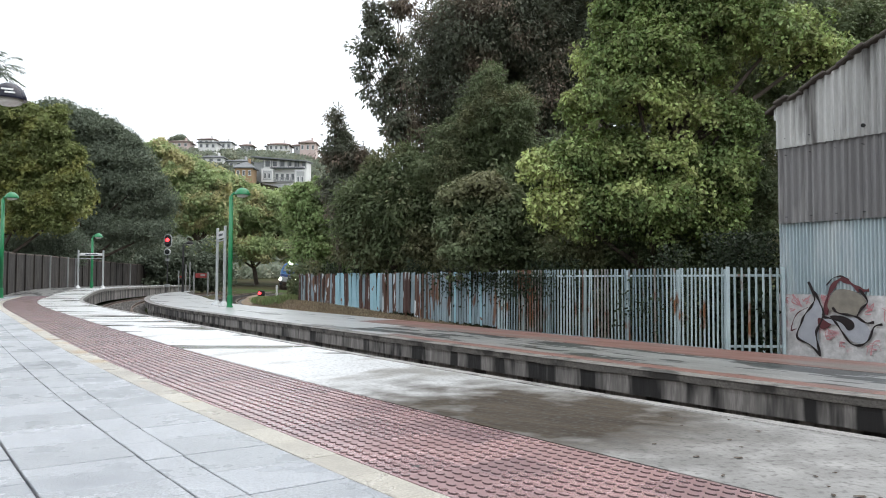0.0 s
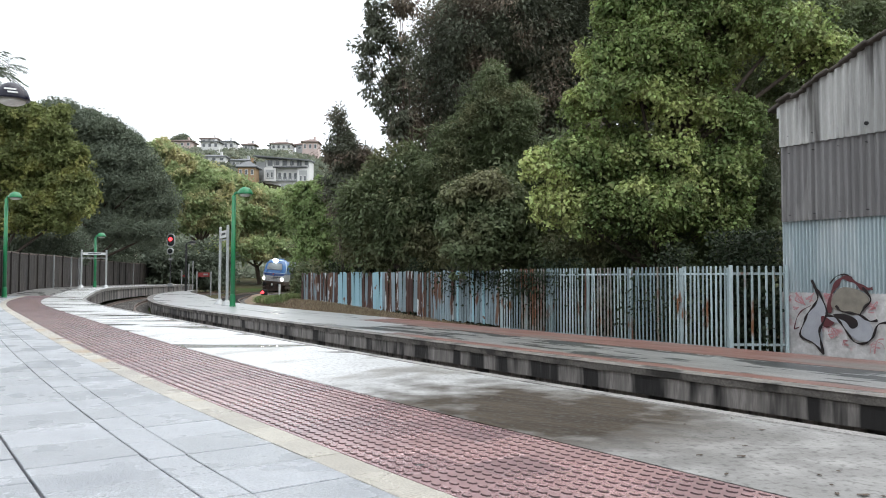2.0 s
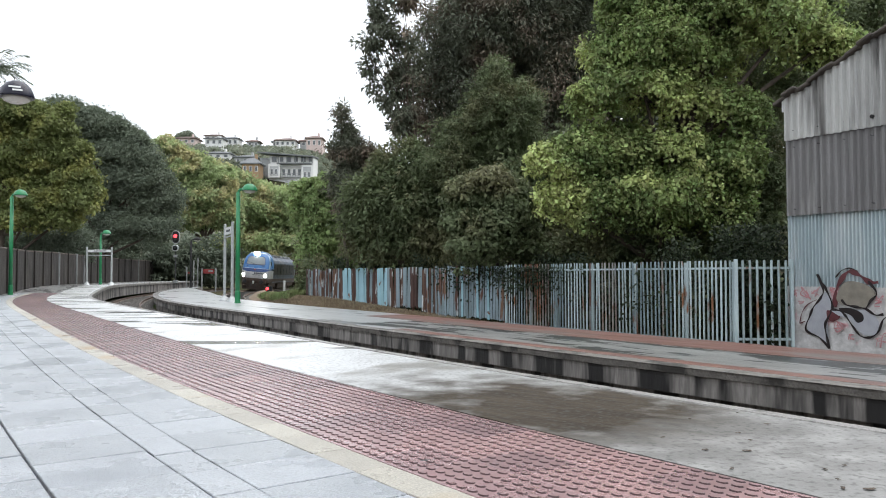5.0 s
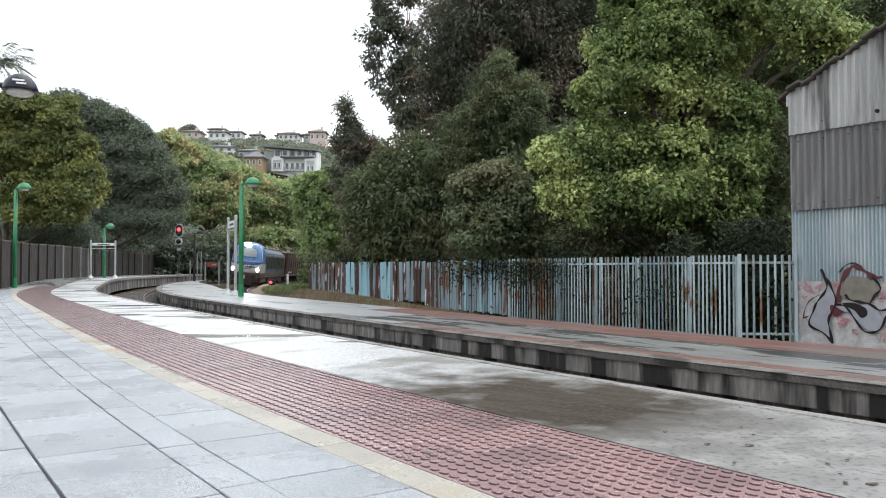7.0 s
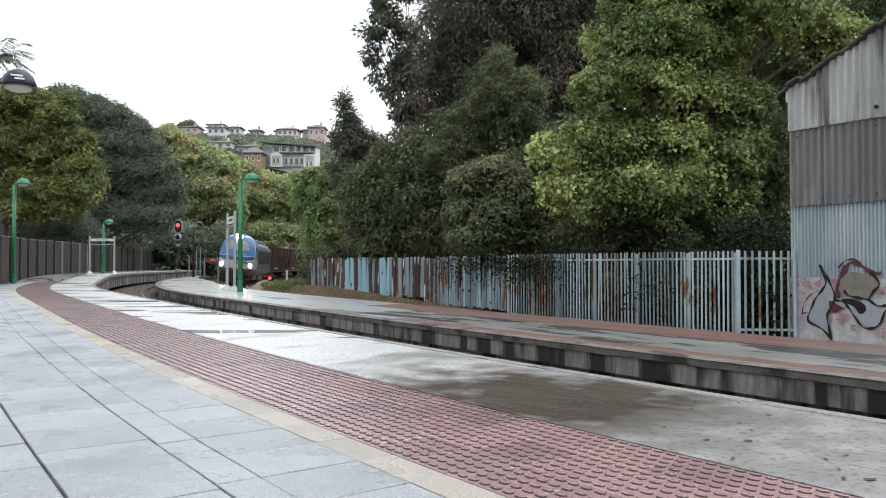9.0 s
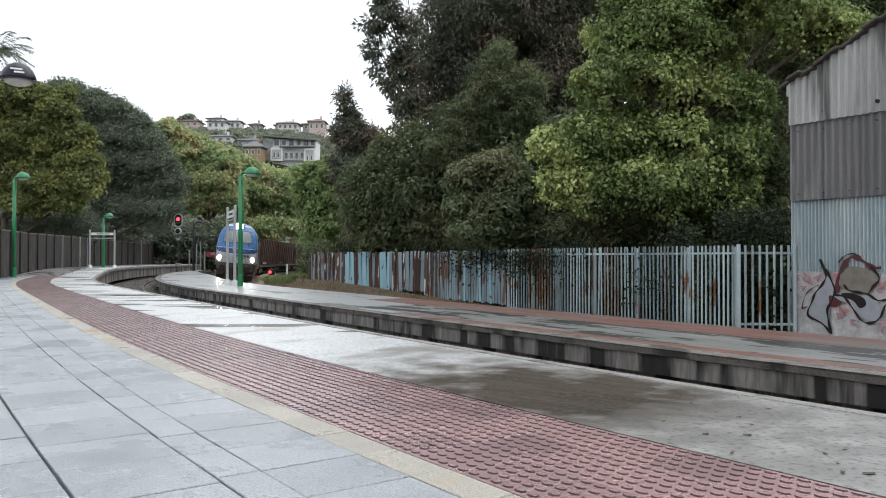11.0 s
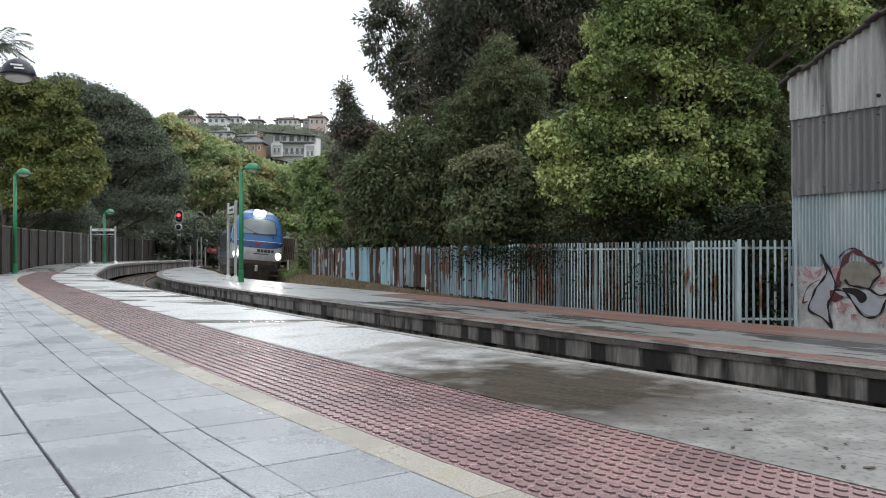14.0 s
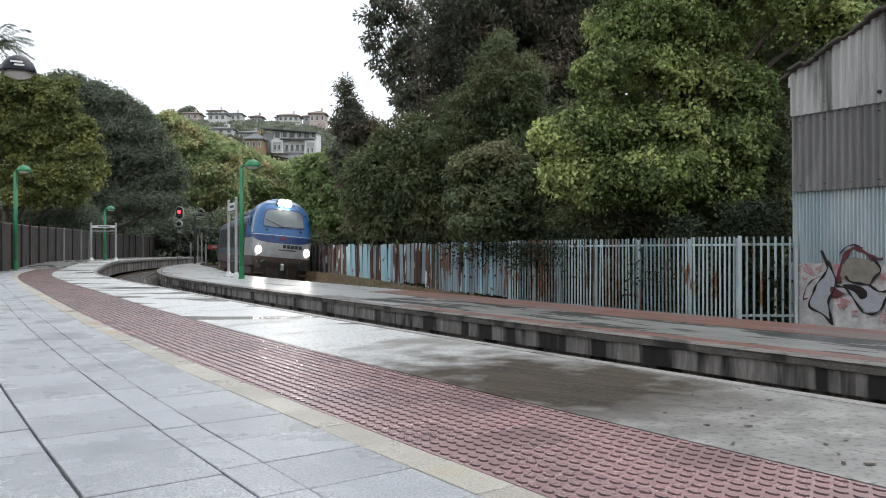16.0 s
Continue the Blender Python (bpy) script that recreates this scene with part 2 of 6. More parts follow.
L_HILL = leaf_mat("hillside_leaf", (0.24, 0.28, 0.19), (0.19, 0.23, 0.16), (0.26, 0.27, 0.17), 0.03, 0.2)
L_GRASS = leaf_mat("grass_blade", (0.19, 0.27, 0.06), (0.14, 0.21, 0.05), (0.24, 0.23, 0.08), 0.8)
L_DRY = leaf_mat("dry_grass", (0.34, 0.25, 0.14), (0.26, 0.19, 0.10), None, 0.8)
# ivy, and the shade behind the fences put into leaf colour
L_IVY_SHADE = leaf_mat("ivy_leaf", (0.035, 0.055, 0.022), (0.025, 0.04, 0.018), None, 1.0)
M_HWHITE = mat("render_white", (0.80, 0.80, 0.78), (0.7, 0.7, 0.69), 0.3, (0.7, 0.9), 0)
M_HGREY = mat("render_grey", (0.45, 0.46, 0.46), (0.38, 0.39, 0.39), 0.3, (0.7, 0.9), 0)
M_GREYPAINT = mat("dull_grey_paint", (0.30, 0.31, 0.31), (0.24, 0.25, 0.25), 1.3, (0.5, 0.7), 0.1)
M_BACKWALL = mat("station_wall", (0.30, 0.28, 0.25), (0.24, 0.225, 0.20), 0.7, (0.7, 0.9), 0.3)
M_HPINK = mat("render_pink", (0.66, 0.53, 0.49), (0.58, 0.46, 0.43), 0.3, (0.7, 0.9), 0)
M_HORANGE = mat("render_orange", (0.42, 0.28, 0.16), (0.36, 0.25, 0.15), 0.3, (0.7, 0.9), 0)
M_TILE = mat("roof_tile", (0.23, 0.17, 0.15), (0.18, 0.14, 0.125), 0.5, (0.7, 0.9), 0)
M_SLATE = mat("grey_roof", (0.20, 0.21, 0.22), (0.15, 0.16, 0.165), 0.5, (0.7, 0.9), 0)
M_PANE = mat("house_pane", (0.16, 0.17, 0.18), None, 1, (0.1, 0.2), 0)
M_GBLACK = mat("black_spray", (0.010, 0.008, 0.009), (0.025, 0.014, 0.015), 6, (0.85, 0.95), 0)
M_GGREY = mat("lilac_grey_spray", (0.42, 0.43, 0.47), (0.33, 0.34, 0.38), 4, (0.5, 0.7), 0.2)
M_GKHAKI = mat("khaki_spray", (0.27, 0.245, 0.20), (0.17, 0.15, 0.125), 5, (0.5, 0.7), 0.2)
M_GPINK = mat("pink_spray", (0.50, 0.20, 0.22), (0.52, 0.32, 0.33), 5, (0.5, 0.7), 0.2)
M_GMAROON = mat("maroon_spray", (0.11, 0.02, 0.025), (0.08, 0.015, 0.02), 5, (0.5, 0.7), 0.1)
M_TEXT = mat("dark_lettering", (0.03, 0.035, 0.05), None, 4, (0.4, 0.5), 0)
M_LENS = mat("dark_lens", (0.015, 0.018, 0.02), None, 4, (0.1, 0.2), 0)


def wet_edge():
    """The wide concrete edge: a film of water, its sky sheen whitened into the base colour, a brown silty patch, a
    drier near end.
    """
    # the near-white base holds the reflected sky of the far stretch
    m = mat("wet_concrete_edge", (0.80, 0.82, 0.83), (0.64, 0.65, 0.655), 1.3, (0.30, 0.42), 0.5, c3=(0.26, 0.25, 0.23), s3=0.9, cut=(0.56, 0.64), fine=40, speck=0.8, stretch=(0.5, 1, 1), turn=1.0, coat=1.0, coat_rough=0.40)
    n, l = m.node_tree.nodes, m.node_tree.links
    b = n["Principled BSDF"]
    geo = next(x for x in n if x.bl_idname == "ShaderNodeNewGeometry")
    tex = n.new("ShaderNodeTexNoise")
    tex.inputs["Scale"].default_value, tex.inputs["Detail"].default_value = 2.2, 6.0
    l.new(geo.outputs["Position"], tex.inputs["Vector"])

    def rng(src, a, z, va, vz):
        r = n.new("ShaderNodeMapRange")
        for i, v in enumerate((a, z, va, vz)):
            r.inputs[i + 1].default_value = v
        l.new(src, r.inputs[0])
        return r.outputs[0]

    def math_node(op, x, y):
        q = n.new("ShaderNodeMath")
        q.operation = op
        for sock, v in zip(q.inputs, (x, y)):
            if isinstance(v, (int, float)):
                sock.default_value = v
            else:
                l.new(v, sock)
        return q.outputs[0]

    def frame_of(centre, half_along, half_across):
        mp = n.new("ShaderNodeMapping")
        mp.vector_type = "TEXTURE"
        mp.inputs["Location"].default_value = (*centre, 0)
        mp.inputs["Rotation"].default_value = (0, 0, 2.19)
        mp.inputs["Scale"].default_value = (half_along, half_across, 1)
        l.new(geo.outputs["Position"], mp.inputs[0])
        return mp.outputs[0]

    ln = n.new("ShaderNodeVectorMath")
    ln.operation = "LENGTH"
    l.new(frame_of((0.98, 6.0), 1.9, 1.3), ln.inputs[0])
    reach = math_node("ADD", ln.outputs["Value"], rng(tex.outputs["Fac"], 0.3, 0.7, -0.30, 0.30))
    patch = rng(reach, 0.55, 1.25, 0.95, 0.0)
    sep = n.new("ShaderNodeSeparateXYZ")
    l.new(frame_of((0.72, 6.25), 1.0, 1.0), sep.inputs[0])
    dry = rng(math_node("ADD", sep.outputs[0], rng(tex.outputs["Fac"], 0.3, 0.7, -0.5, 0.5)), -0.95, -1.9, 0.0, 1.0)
    old_c, old_r = b.inputs["Base Color"].links[0].from_socket, b.inputs["Roughness"].links[0].from_socket

    def blend(f, a, z, colour):
        x = n.new("ShaderNodeMix")
        x.data_type = "RGBA" if colour else "FLOAT"
        i, j, k = (6, 7, 2) if colour else (2, 3, 0)
        l.new(f, x.inputs[0]), l.new(a, x.inputs[i])
        x.inputs[j].default_value = (*z, 1) if colour else z
        return x.outputs[k]

    spots = n.new("ShaderNodeTexNoise")
    spots.inputs["Scale"].default_value, spots.inputs["Detail"].default_value = 21.0, 8.0
    l.new(geo.outputs["Position"], spots.inputs["Vector"])
    pm = n.new("ShaderNodeMapping")
    pm.inputs["Scale"].default_value = (0.30, 1.25, 1)
    l.new(geo.outputs["Position"], pm.inputs[0])
    pt = n.new("ShaderNodeTexNoise")
    pt.inputs["Scale"].default_value, pt.inputs["Detail"].default_value = 0.9, 5.0
    l.new(pm.outputs[0], pt.inputs["Vector"])
    pool = math_node("MULTIPLY", rng(pt.outputs["Fac"], 0.55, 0.60, 0.0, 1.0), rng(sep.outputs[0], 3.0, 5.5, 0.0, 1.0))
    old_c, old_r = blend(pool, old_c, (0.20, 0.195, 0.185), True), blend(pool, old_r, 0.13, False)
    sm = n.new("ShaderNodeMapping")
    sm.vector_type = "TEXTURE"
    sm.inputs["Rotation"].default_value, sm.inputs["Scale"].default_value = (0, 0, 2.45), (3.2, 0.55, 1)
    l.new(geo.outputs["Position"], sm.inputs[0])
    streak = n.new("ShaderNodeTexNoise")
    streak.inputs["Scale"].default_value, streak.inputs["Detail"].default_value, streak.inputs["Roughness"].default_value = 3.0, 9.0, 0.7
    l.new(sm.outputs[0], streak.inputs["Vector"])
    # greyer towards the near end, where the painted sky sheen dies out
    sheen_fade = rng(math_node("ADD", sep.outputs[0], rng(tex.outputs["Fac"], 0.3, 0.7, -0.9, 0.9)), 2.9, 0.9, 0.0, 0.85)
    old_c = blend(sheen_fade, old_c, (0.225, 0.222, 0.215), True)
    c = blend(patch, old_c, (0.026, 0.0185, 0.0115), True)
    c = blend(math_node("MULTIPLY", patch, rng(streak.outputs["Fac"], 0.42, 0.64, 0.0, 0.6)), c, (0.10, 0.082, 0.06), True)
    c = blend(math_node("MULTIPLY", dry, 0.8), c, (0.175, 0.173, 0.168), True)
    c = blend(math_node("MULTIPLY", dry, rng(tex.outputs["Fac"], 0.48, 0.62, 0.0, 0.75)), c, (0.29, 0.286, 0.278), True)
    l.new(blend(rng(spots.outputs["Fac"], 0.52, 0.66, 0.0, 0.75), c, (0.07, 0.07, 0.066), True), b.inputs["Base Color"])
    l.new(rng(patch, 0.0, 0.9, 0.5, 0.08), b.inputs["Specular IOR Level"])
    wet = n.new("ShaderNodeMath")
    wet.operation, wet.use_clamp = "SUBTRACT", True
    wet.inputs[0].default_value = 0.9
    l.new(math_node("ADD", math_node("ADD", dry, pool), math_node("MULTIPLY", patch, 1.0)), wet.inputs[1])
    l.new(wet.outputs[0], b.inputs["Coat Weight"])
    l.new(blend(dry, blend(patch, old_r, 0.8, False), 0.55, False), b.inputs["Roughness"])
    return m


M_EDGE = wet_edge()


# ---- the line of the railway: a curve that all edges follow ----
KNOT = (-40, -14, 5, 20, 35, 50, 65, 80, 110, 140, 240)
BEND = (-0.1, -0.1009, -0.6407, 0.1378, -1.2349, -0.5127, -0.8255, -0.5789, -0.35, -1.0, -1.0)
RUN = np.linspace(-40, 240, 2801)
_k = np.interp(RUN, KNOT, BEND) * 0.01
_a = np.cumsum(_k) * 0.1
_i = int(np.argmin(abs(RUN)))
_a += 2.1972 - _a[_i]
_x = np.cumsum(np.cos(_a)) * 0.1
_y = np.cumsum(np.sin(_a)) * 0.1
_x += -0.0946 - _x[_i]
_y += 4.0 - _y[_i]


def at(s, off=0.0):
    """Place and heading at the run s and the offset off towards the far side of the line."""
    x, y, a = (float(np.interp(s, RUN, v)) for v in (_x, _y, _a))
    return x + math.sin(a) * off, y - math.cos(a) * off, a


def smooth(v):
    v = min(max(v, 0.0), 1.0)
    return v * v * (3 - 2 * v)


def lift(s):
    """The near platform rises towards its end."""
    return 0.30 * smooth((s - 42) / 18)


def back_edge(s):
    return 10.15 - 3.0 * smooth((s - 52) / 34)


# ---- mesh helpers ----
def mesh_of(name, verts, faces, material, flat=True):
    me = bpy.data.meshes.new(name)
    me.from_pydata([tuple(v) for v in verts], [], faces)
    me.materials.append(material)
    if not flat:
        me.polygons.foreach_set("use_smooth", [True] * len(me.polygons))
    me.update()
    return me


def part(name, bm, material, parent=None, label="", m=None, flat=True):
    """One mesh object from a bmesh (or a mesh), under a thing or part."""
    if isinstance(bm, bmesh.types.BMesh):
        me = bpy.data.meshes.new(name)
        bm.to_mesh(me)
        bm.free()
        me.materials.append(material)
        if not flat:
            me.polygons.foreach_set("use_smooth", [True] * len(me.polygons))
    else:
        me = bm
    ob = new(name, me)
    ob.parent = parent
    if m is not None:
        ob.matrix_basis = m
    if label:
        ob["label"] = label
    return ob


def empty(name, m, label, category, group=""):
    ob = new(name)
    ob.matrix_basis = m
    return tagged(ob, label, category, group)


def box(w, d, h, bevel=0.0, at_=(0, 0, 0)):
    """A box centred in x and y that stands on z = at_[2]."""
    bm = bmesh.new()
    bmesh.ops.create_cube(bm, size=1, matrix=Matrix.Translation((at_[0], at_[1], at_[2] + h / 2)) @ Matrix.Diagonal((w, d, h, 1)))
    if bevel:
        bmesh.ops.bevel(bm, geom=bm.edges[:], offset=bevel, segments=1, affect="EDGES")
    return bm


def rod(a, b, r1, r2=None, seg=10, bm=None):
    bm = bm or bmesh.new()
    a, b = Vector(a), Vector(b)
    m = Matrix.Translation((a + b) / 2) @ (b - a).to_track_quat("Z", "Y").to_matrix().to_4x4()
    bmesh.ops.create_cone(bm, cap_ends=True, segments=seg, radius1=r1, radius2=r1 if r2 is None else r2, depth=(b - a).length, matrix=m)
    return bm


def lathe(profile, seg=20, m=None):
    """A turned shape from (radius, height) pairs."""
    bm = bmesh.new()
    rings = []
    for r, z in profile:
        rings.append([bm.verts.new((r * math.cos(2 * math.pi * i / seg), r * math.sin(2 * math.pi * i / seg), z)) for i in range(seg)])
    for p, q in zip(rings, rings[1:]):
        for i in range(seg):
            bm.faces.new((p[i], p[(i + 1) % seg], q[(i + 1) % seg], q[i]))
    bm.faces.new(rings[0][::-1])
    bm.faces.new(rings[-1])
    bmesh.ops.remove_doubles(bm, verts=bm.verts, dist=1e-5)
    if m is not None:
        bm.transform(m)
    return bm


def sweep(name, profile, s0, s1, material, step=1.0, rise=None, bias=None, parent=None):
    """A closed profile of (off, z) drawn along the line. bias(s, off): a shifted offset; rise(s): height added."""
    n = max(2, int(round((s1 - s0) / step)) + 1)
    verts, faces, k = [], [], len(profile)
    for i in range(n):
        s = s0 + (s1 - s0) * i / (n - 1)
        for off, z in profile:
            x, y, _ = at(s, bias(s, off) if bias else off)
            verts.append((x, y, z + (rise(s) if rise else 0)))
    for i in range(n - 1):
        for j in range(k):
            a, b = i * k + j, i * k + (j + 1) % k
            faces.append((a, b, b + k, a + k))
    faces.append(tuple(range(k - 1, -1, -1)))
    faces.append(tuple((n - 1) * k + j for j in range(k)))
    ob = part(name, mesh_of(name, verts, faces, material), material, parent)
    bm = bmesh.new()
    bm.from_mesh(ob.data)
    bmesh.ops.recalc_face_normals(bm, faces=bm.faces)
    bm.to_mesh(ob.data)
    bm.free()
    return ob


def structure(ob, label, category):
    return tagged(ob, label, category, kind="structure")


# ---- ground ----
def ground_height(x, y):
    r = math.hypot(x, y)
    az = math.degrees(math.atan2(x, y))
    h = -0.95
    h += 54.6 * smooth((r - 168) / 186) * (0.80 + 0.20 * smooth((8 - abs(az + 14)) / 14 + 0.6))
    h += 3.0 * smooth((r - 110) / 60) - 25 * smooth((r - 350) / 200)
    return h + (noise.noise((x * 0.02, y * 0.02, 3)) * 3.0 * smooth((r - 130) / 80))


def build_ground():
    verts, faces = [(0, 0, -0.95)], []
    radii = [4, 9, 16, 25, 36, 50, 66, 84, 105, 130, 155, 180, 210, 240, 270, 300, 330, 360, 390, 420, 480, 600, 900, 1600, 3000]
    seg = 120
    for r in radii:
        for i in range(seg):
            a = 2 * math.pi * i / seg
            x, y = r * math.sin(a), r * math.cos(a)
            verts.append((x, y, ground_height(x, y) if r < 1000 else 20))
    for i in range(seg):
        faces.append((0, 1 + (i + 1) % seg, 1 + i))
    for k in range(len(radii) - 1):
        for i in range(seg):
            a, b = 1 + k * seg + i, 1 + k * seg + (i + 1) % seg
            faces.append((a, b, b + seg, a + seg))
    structure(part("ground", mesh_of("ground", verts, faces, M_GROUND, False), M_GROUND), "dark earthy woodland ground rising to a far hillside", "ground")


build_ground()

# ---- platforms and track ----
near = sweep("platform_near", [(-9.0, -0.97), (-9.0, -0.034), (1.286, -0.034), (1.286, -0.2), (3.10, -0.2), (3.10, -0.97)], -16, 100, M_CONC, rise=lift)
structure(near, "raised station platform with a stained concrete side", "platform")
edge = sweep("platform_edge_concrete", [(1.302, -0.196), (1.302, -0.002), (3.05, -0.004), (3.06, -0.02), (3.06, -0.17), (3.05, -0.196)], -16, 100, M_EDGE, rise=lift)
structure(edge, "wide wet concrete edge strip of a platform with puddles", "platform edge")
lip = sweep("platform_edge_lip", [(3.075, -0.196), (3.075, -0.012), (3.085, 0.0), (3.225, -0.004), (3.24, -0.02), (3.235, -0.196)], -16, 100, M_LIP, 0.4, rise=lift)
structure(lip, "pale worn concrete lip along the platform edge", "platform edge")
apron = sweep("pavement_apron", [(-8.9, -0.03), (-8.9, 0.0), (-1.01, 0.0), (-1.01, -0.03)], 18.6, 100, M_ASPH, rise=lift)
structure(apron, "dark wet asphalt behind the platform slabs", "pavement")
# a plain wall added out of view: closes the platform, shades the left slabs
wall = sweep("wall_station", [(-5.1, -0.03), (-5.1, 4.4), (-5.35, 4.4), (-5.35, -0.03)], -22, 17, M_BACKWALL)
structure(wall, "plain unseen wall added to close the platform and shade its slabs", "wall")
rear = sweep("pavement_rear", [(-5.09, -0.033), (-5.09, -0.006), (1.282, -0.006), (1.282, -0.033)], -16, -3.2, M_SLAB)
structure(rear, "wet grey paving behind the viewpoint", "pavement")
tail = sweep("pavement_end", [(-1.005, -0.03), (-1.005, -0.001), (1.282, -0.001), (1.282, -0.03)], 46.3, 100, M_ASPH, rise=lift)
structure(tail, "plain wet asphalt at the end of the platform", "pavement")

far = sweep("platform_far", [(6.56, -0.97), (6.56, -0.59), (6.42, -0.572), (6.42, -0.36), (6.40, -0.21), (10.13, -0.21), (10.13, -0.97)], -16, 84, M_CONC,
            bias=lambda s, o: o if o < 7 else back_edge(s) - 0.02)
structure(far, "island platform with a streaked black and grey concrete face", "platform")
cop = sweep("platform_far_coping", [(6.385, -0.30), (6.375, -0.225), (6.36, -0.20), (6.70, -0.20), (6.70, -0.208), (6.405, -0.208), (6.425, -0.31)], -16, 84, M_COPING, 0.22)
for v in cop.data.vertices:
    if v.co.z < -0.215:
        v.co.z += 0.014 * noise.noise((v.co.x * 2.3, v.co.y * 2.3, 1.0)) + 0.014 * noise.noise((v.co.x * 8, v.co.y * 8, 4.0))
        v.co.x += 0.02 * noise.noise((v.co.x * 3.1, v.co.y * 3.1, 7.0))
structure(cop, "worn chipped concrete coping along the island platform", "coping")
mf = sweep("platform_far_paving", [(7.02, -0.208), (7.02, -0.20), (9.2, -0.20), (9.2, -0.208)], 14.5, 84, M_SKYSHEEN,
           bias=lambda s, o: o if o < 8 else max(back_edge(s) - 1.4, 7.04))
structure(mf, "wet paving at the far end of the island platform, sky sheen painted pale", "pavement")
mid = sweep("platform_far_asphalt", [(7.02, -0.208), (7.02, -0.20), (9.2, -0.20), (9.2, -0.208)], -16, 14.5, M_ASPH,
            bias=lambda s, o: o if o < 8 else max(back_edge(s) - 1.4, 7.04))
# further off, grey strips replace the red tiles: reflected sky as colour
fw = sweep("platform_far_front_wet", [(6.705, -0.208), (6.705, -0.199), (7.015, -0.199), (7.015, -0.208)], 12.0, 84, M_SKYSHEEN)
structure(fw, "wet front strip of the island platform, painted grey for reflected sky", "platform edge")
structure(mid, "wet grey asphalt in the middle of the island platform", "pavement")
bw = sweep("platform_far_back_wet", [(8.76, -0.208), (8.76, -0.198), (10.17, -0.198), (10.17, -0.208)], 17.5, 84, M_SKYSHEEN, bias=lambda s, o: max(back_edge(s) + o - 10.15, 7.06 if o < 9 else 7.1))
structure(bw, "wet back strip of the island platform, painted grey for reflected sky", "platform edge")
bk = sweep("platform_far_back_strip", [(8.76, -0.208), (8.76, -0.197), (10.17, -0.197), (10.17, -0.208)], -16, 17.5, M_REDFAR,
           bias=lambda s, o: max(back_edge(s) + o - 10.15, 7.06 if o < 9 else 7.1))
structure(bk, "faded red tile strip along the back of the island platform", "platform edge")

for k, c in enumerate((4.78, 11.9)):
    cant = 0.0 if k == 0 else 0.075
    bed = sweep("track_bed", [(c - 1.62, -0.99), (c - 1.62, -0.90), (c + 1.62, -0.90), (c + 1.66, -0.99)], -16, 200, M_BALLAST, 2.0)
    structure(bed, "grey ballast bed of a railway track", "track bed")
    for side in (-1, 1):
        z = -0.70 - side * cant
        o = c + side * 0.87
        rail = sweep("rail", [(o - 0.07, z - 0.17), (o - 0.07, z - 0.15), (o - 0.015, z - 0.12), (o - 0.015, z - 0.04), (o - 0.036, z - 0.03), (o - 0.036, z),
                              (o + 0.036, z), (o + 0.036, z - 0.03), (o + 0.015, z - 0.04), (o + 0.015, z - 0.12), (o + 0.07, z - 0.15), (o + 0.07, z - 0.17)], -16, 200, M_RAIL)
        structure(rail, "rusty steel rail on a curved track", "rail")
    verts, faces = [], []
    for i in range(330):
        s = -15 + i * 0.6
        for o, z in ((-1.3, -0.91), (-1.3, -0.865 + cant), (1.3, -0.865 - cant), (1.3, -0.91)):
            for ds in (-0.12, 0.12):
                x, y, _ = at(s + ds, c + o)
                verts.append((x, y, z))
        b = i * 8
        faces += [(b + 2, b + 3, b + 5, b + 4), (b, b + 1, b + 3, b + 2), (b + 4, b + 5, b + 7, b + 6), (b, b + 2, b + 4, b + 6), (b + 1, b + 7, b + 5, b + 3)]
    sl = part("sleepers", mesh_of("sleepers", verts, faces, M_SLEEPER), M_SLEEPER)
    tagged(sl, "concrete sleepers bedded in grey ballast", "sleepers", kind="stuff")


# ballast stones of the nearer track, where it shows
def build_stones():
    rnd = np.random.default_rng(5)
    verts, faces = [], []
    for i in range(9000):
        s, o = rnd.uniform(36, 95), 4.78 + rnd.uniform(-1.6, 1.6)
        x, y, _ = at(s, o)
        r = rnd.uniform(0.035, 0.075)
        z = -0.895 + rnd.uniform(0, 0.02)
        a = rnd.uniform(0, 6.28)
        b = len(verts)
        for q in range(4):
            verts.append((x + r * math.cos(a + q * 1.57), y + r * math.sin(a + q * 1.57), z - 0.01 + rnd.uniform(0, 0.02)))
        verts.append((x + rnd.uniform(-0.4, 0.4) * r, y, z + r * rnd.uniform(0.6, 1.0)))
        faces += [(b + q, b + (q + 1) % 4, b + 4) for q in range(4)]
    tagged(part("ballast_stones", mesh_of("ballast_stones", verts, faces, M_BALLAST), M_BALLAST), "angular grey ballast stones between the rails", "ballast", kind="stuff")


build_stones()


def verge_z(s, off):
    top = -0.82 + 0.62 * smooth((s - 12) / 24) * (1 - 0.55 * smooth((s - 40) / 8))
    return -0.93 + (top + 0.93) * smooth((off - 13.15) / 0.65)


def build_verge():
    verts, faces = [], []
    offs = (13.1, 13.3, 13.5, 13.7, 13.9, 14.15, 14.45, 14.6, 15.2)
    n = 90
    for i in range(n):
        s = -4 + i
        for o in offs:
            x, y, _ = at(s, o)
            verts.append((x, y, verge_z(s, o) + 0.03 * noise.noise((x * 2, y * 2, 0)) - (0.5 if o > 14.5 else 0)))
    k = len(offs)
    for i in range(n - 1):
        for j in range(k - 1):
            a = i * k + j
            faces.append((a, a + 1, a + k + 1, a + k))
    structure(part("verge", mesh_of("verge", verts, faces, M_VERGE, False), M_VERGE), "brown dry earth verge below the boundary fence", "verge")


build_verge()


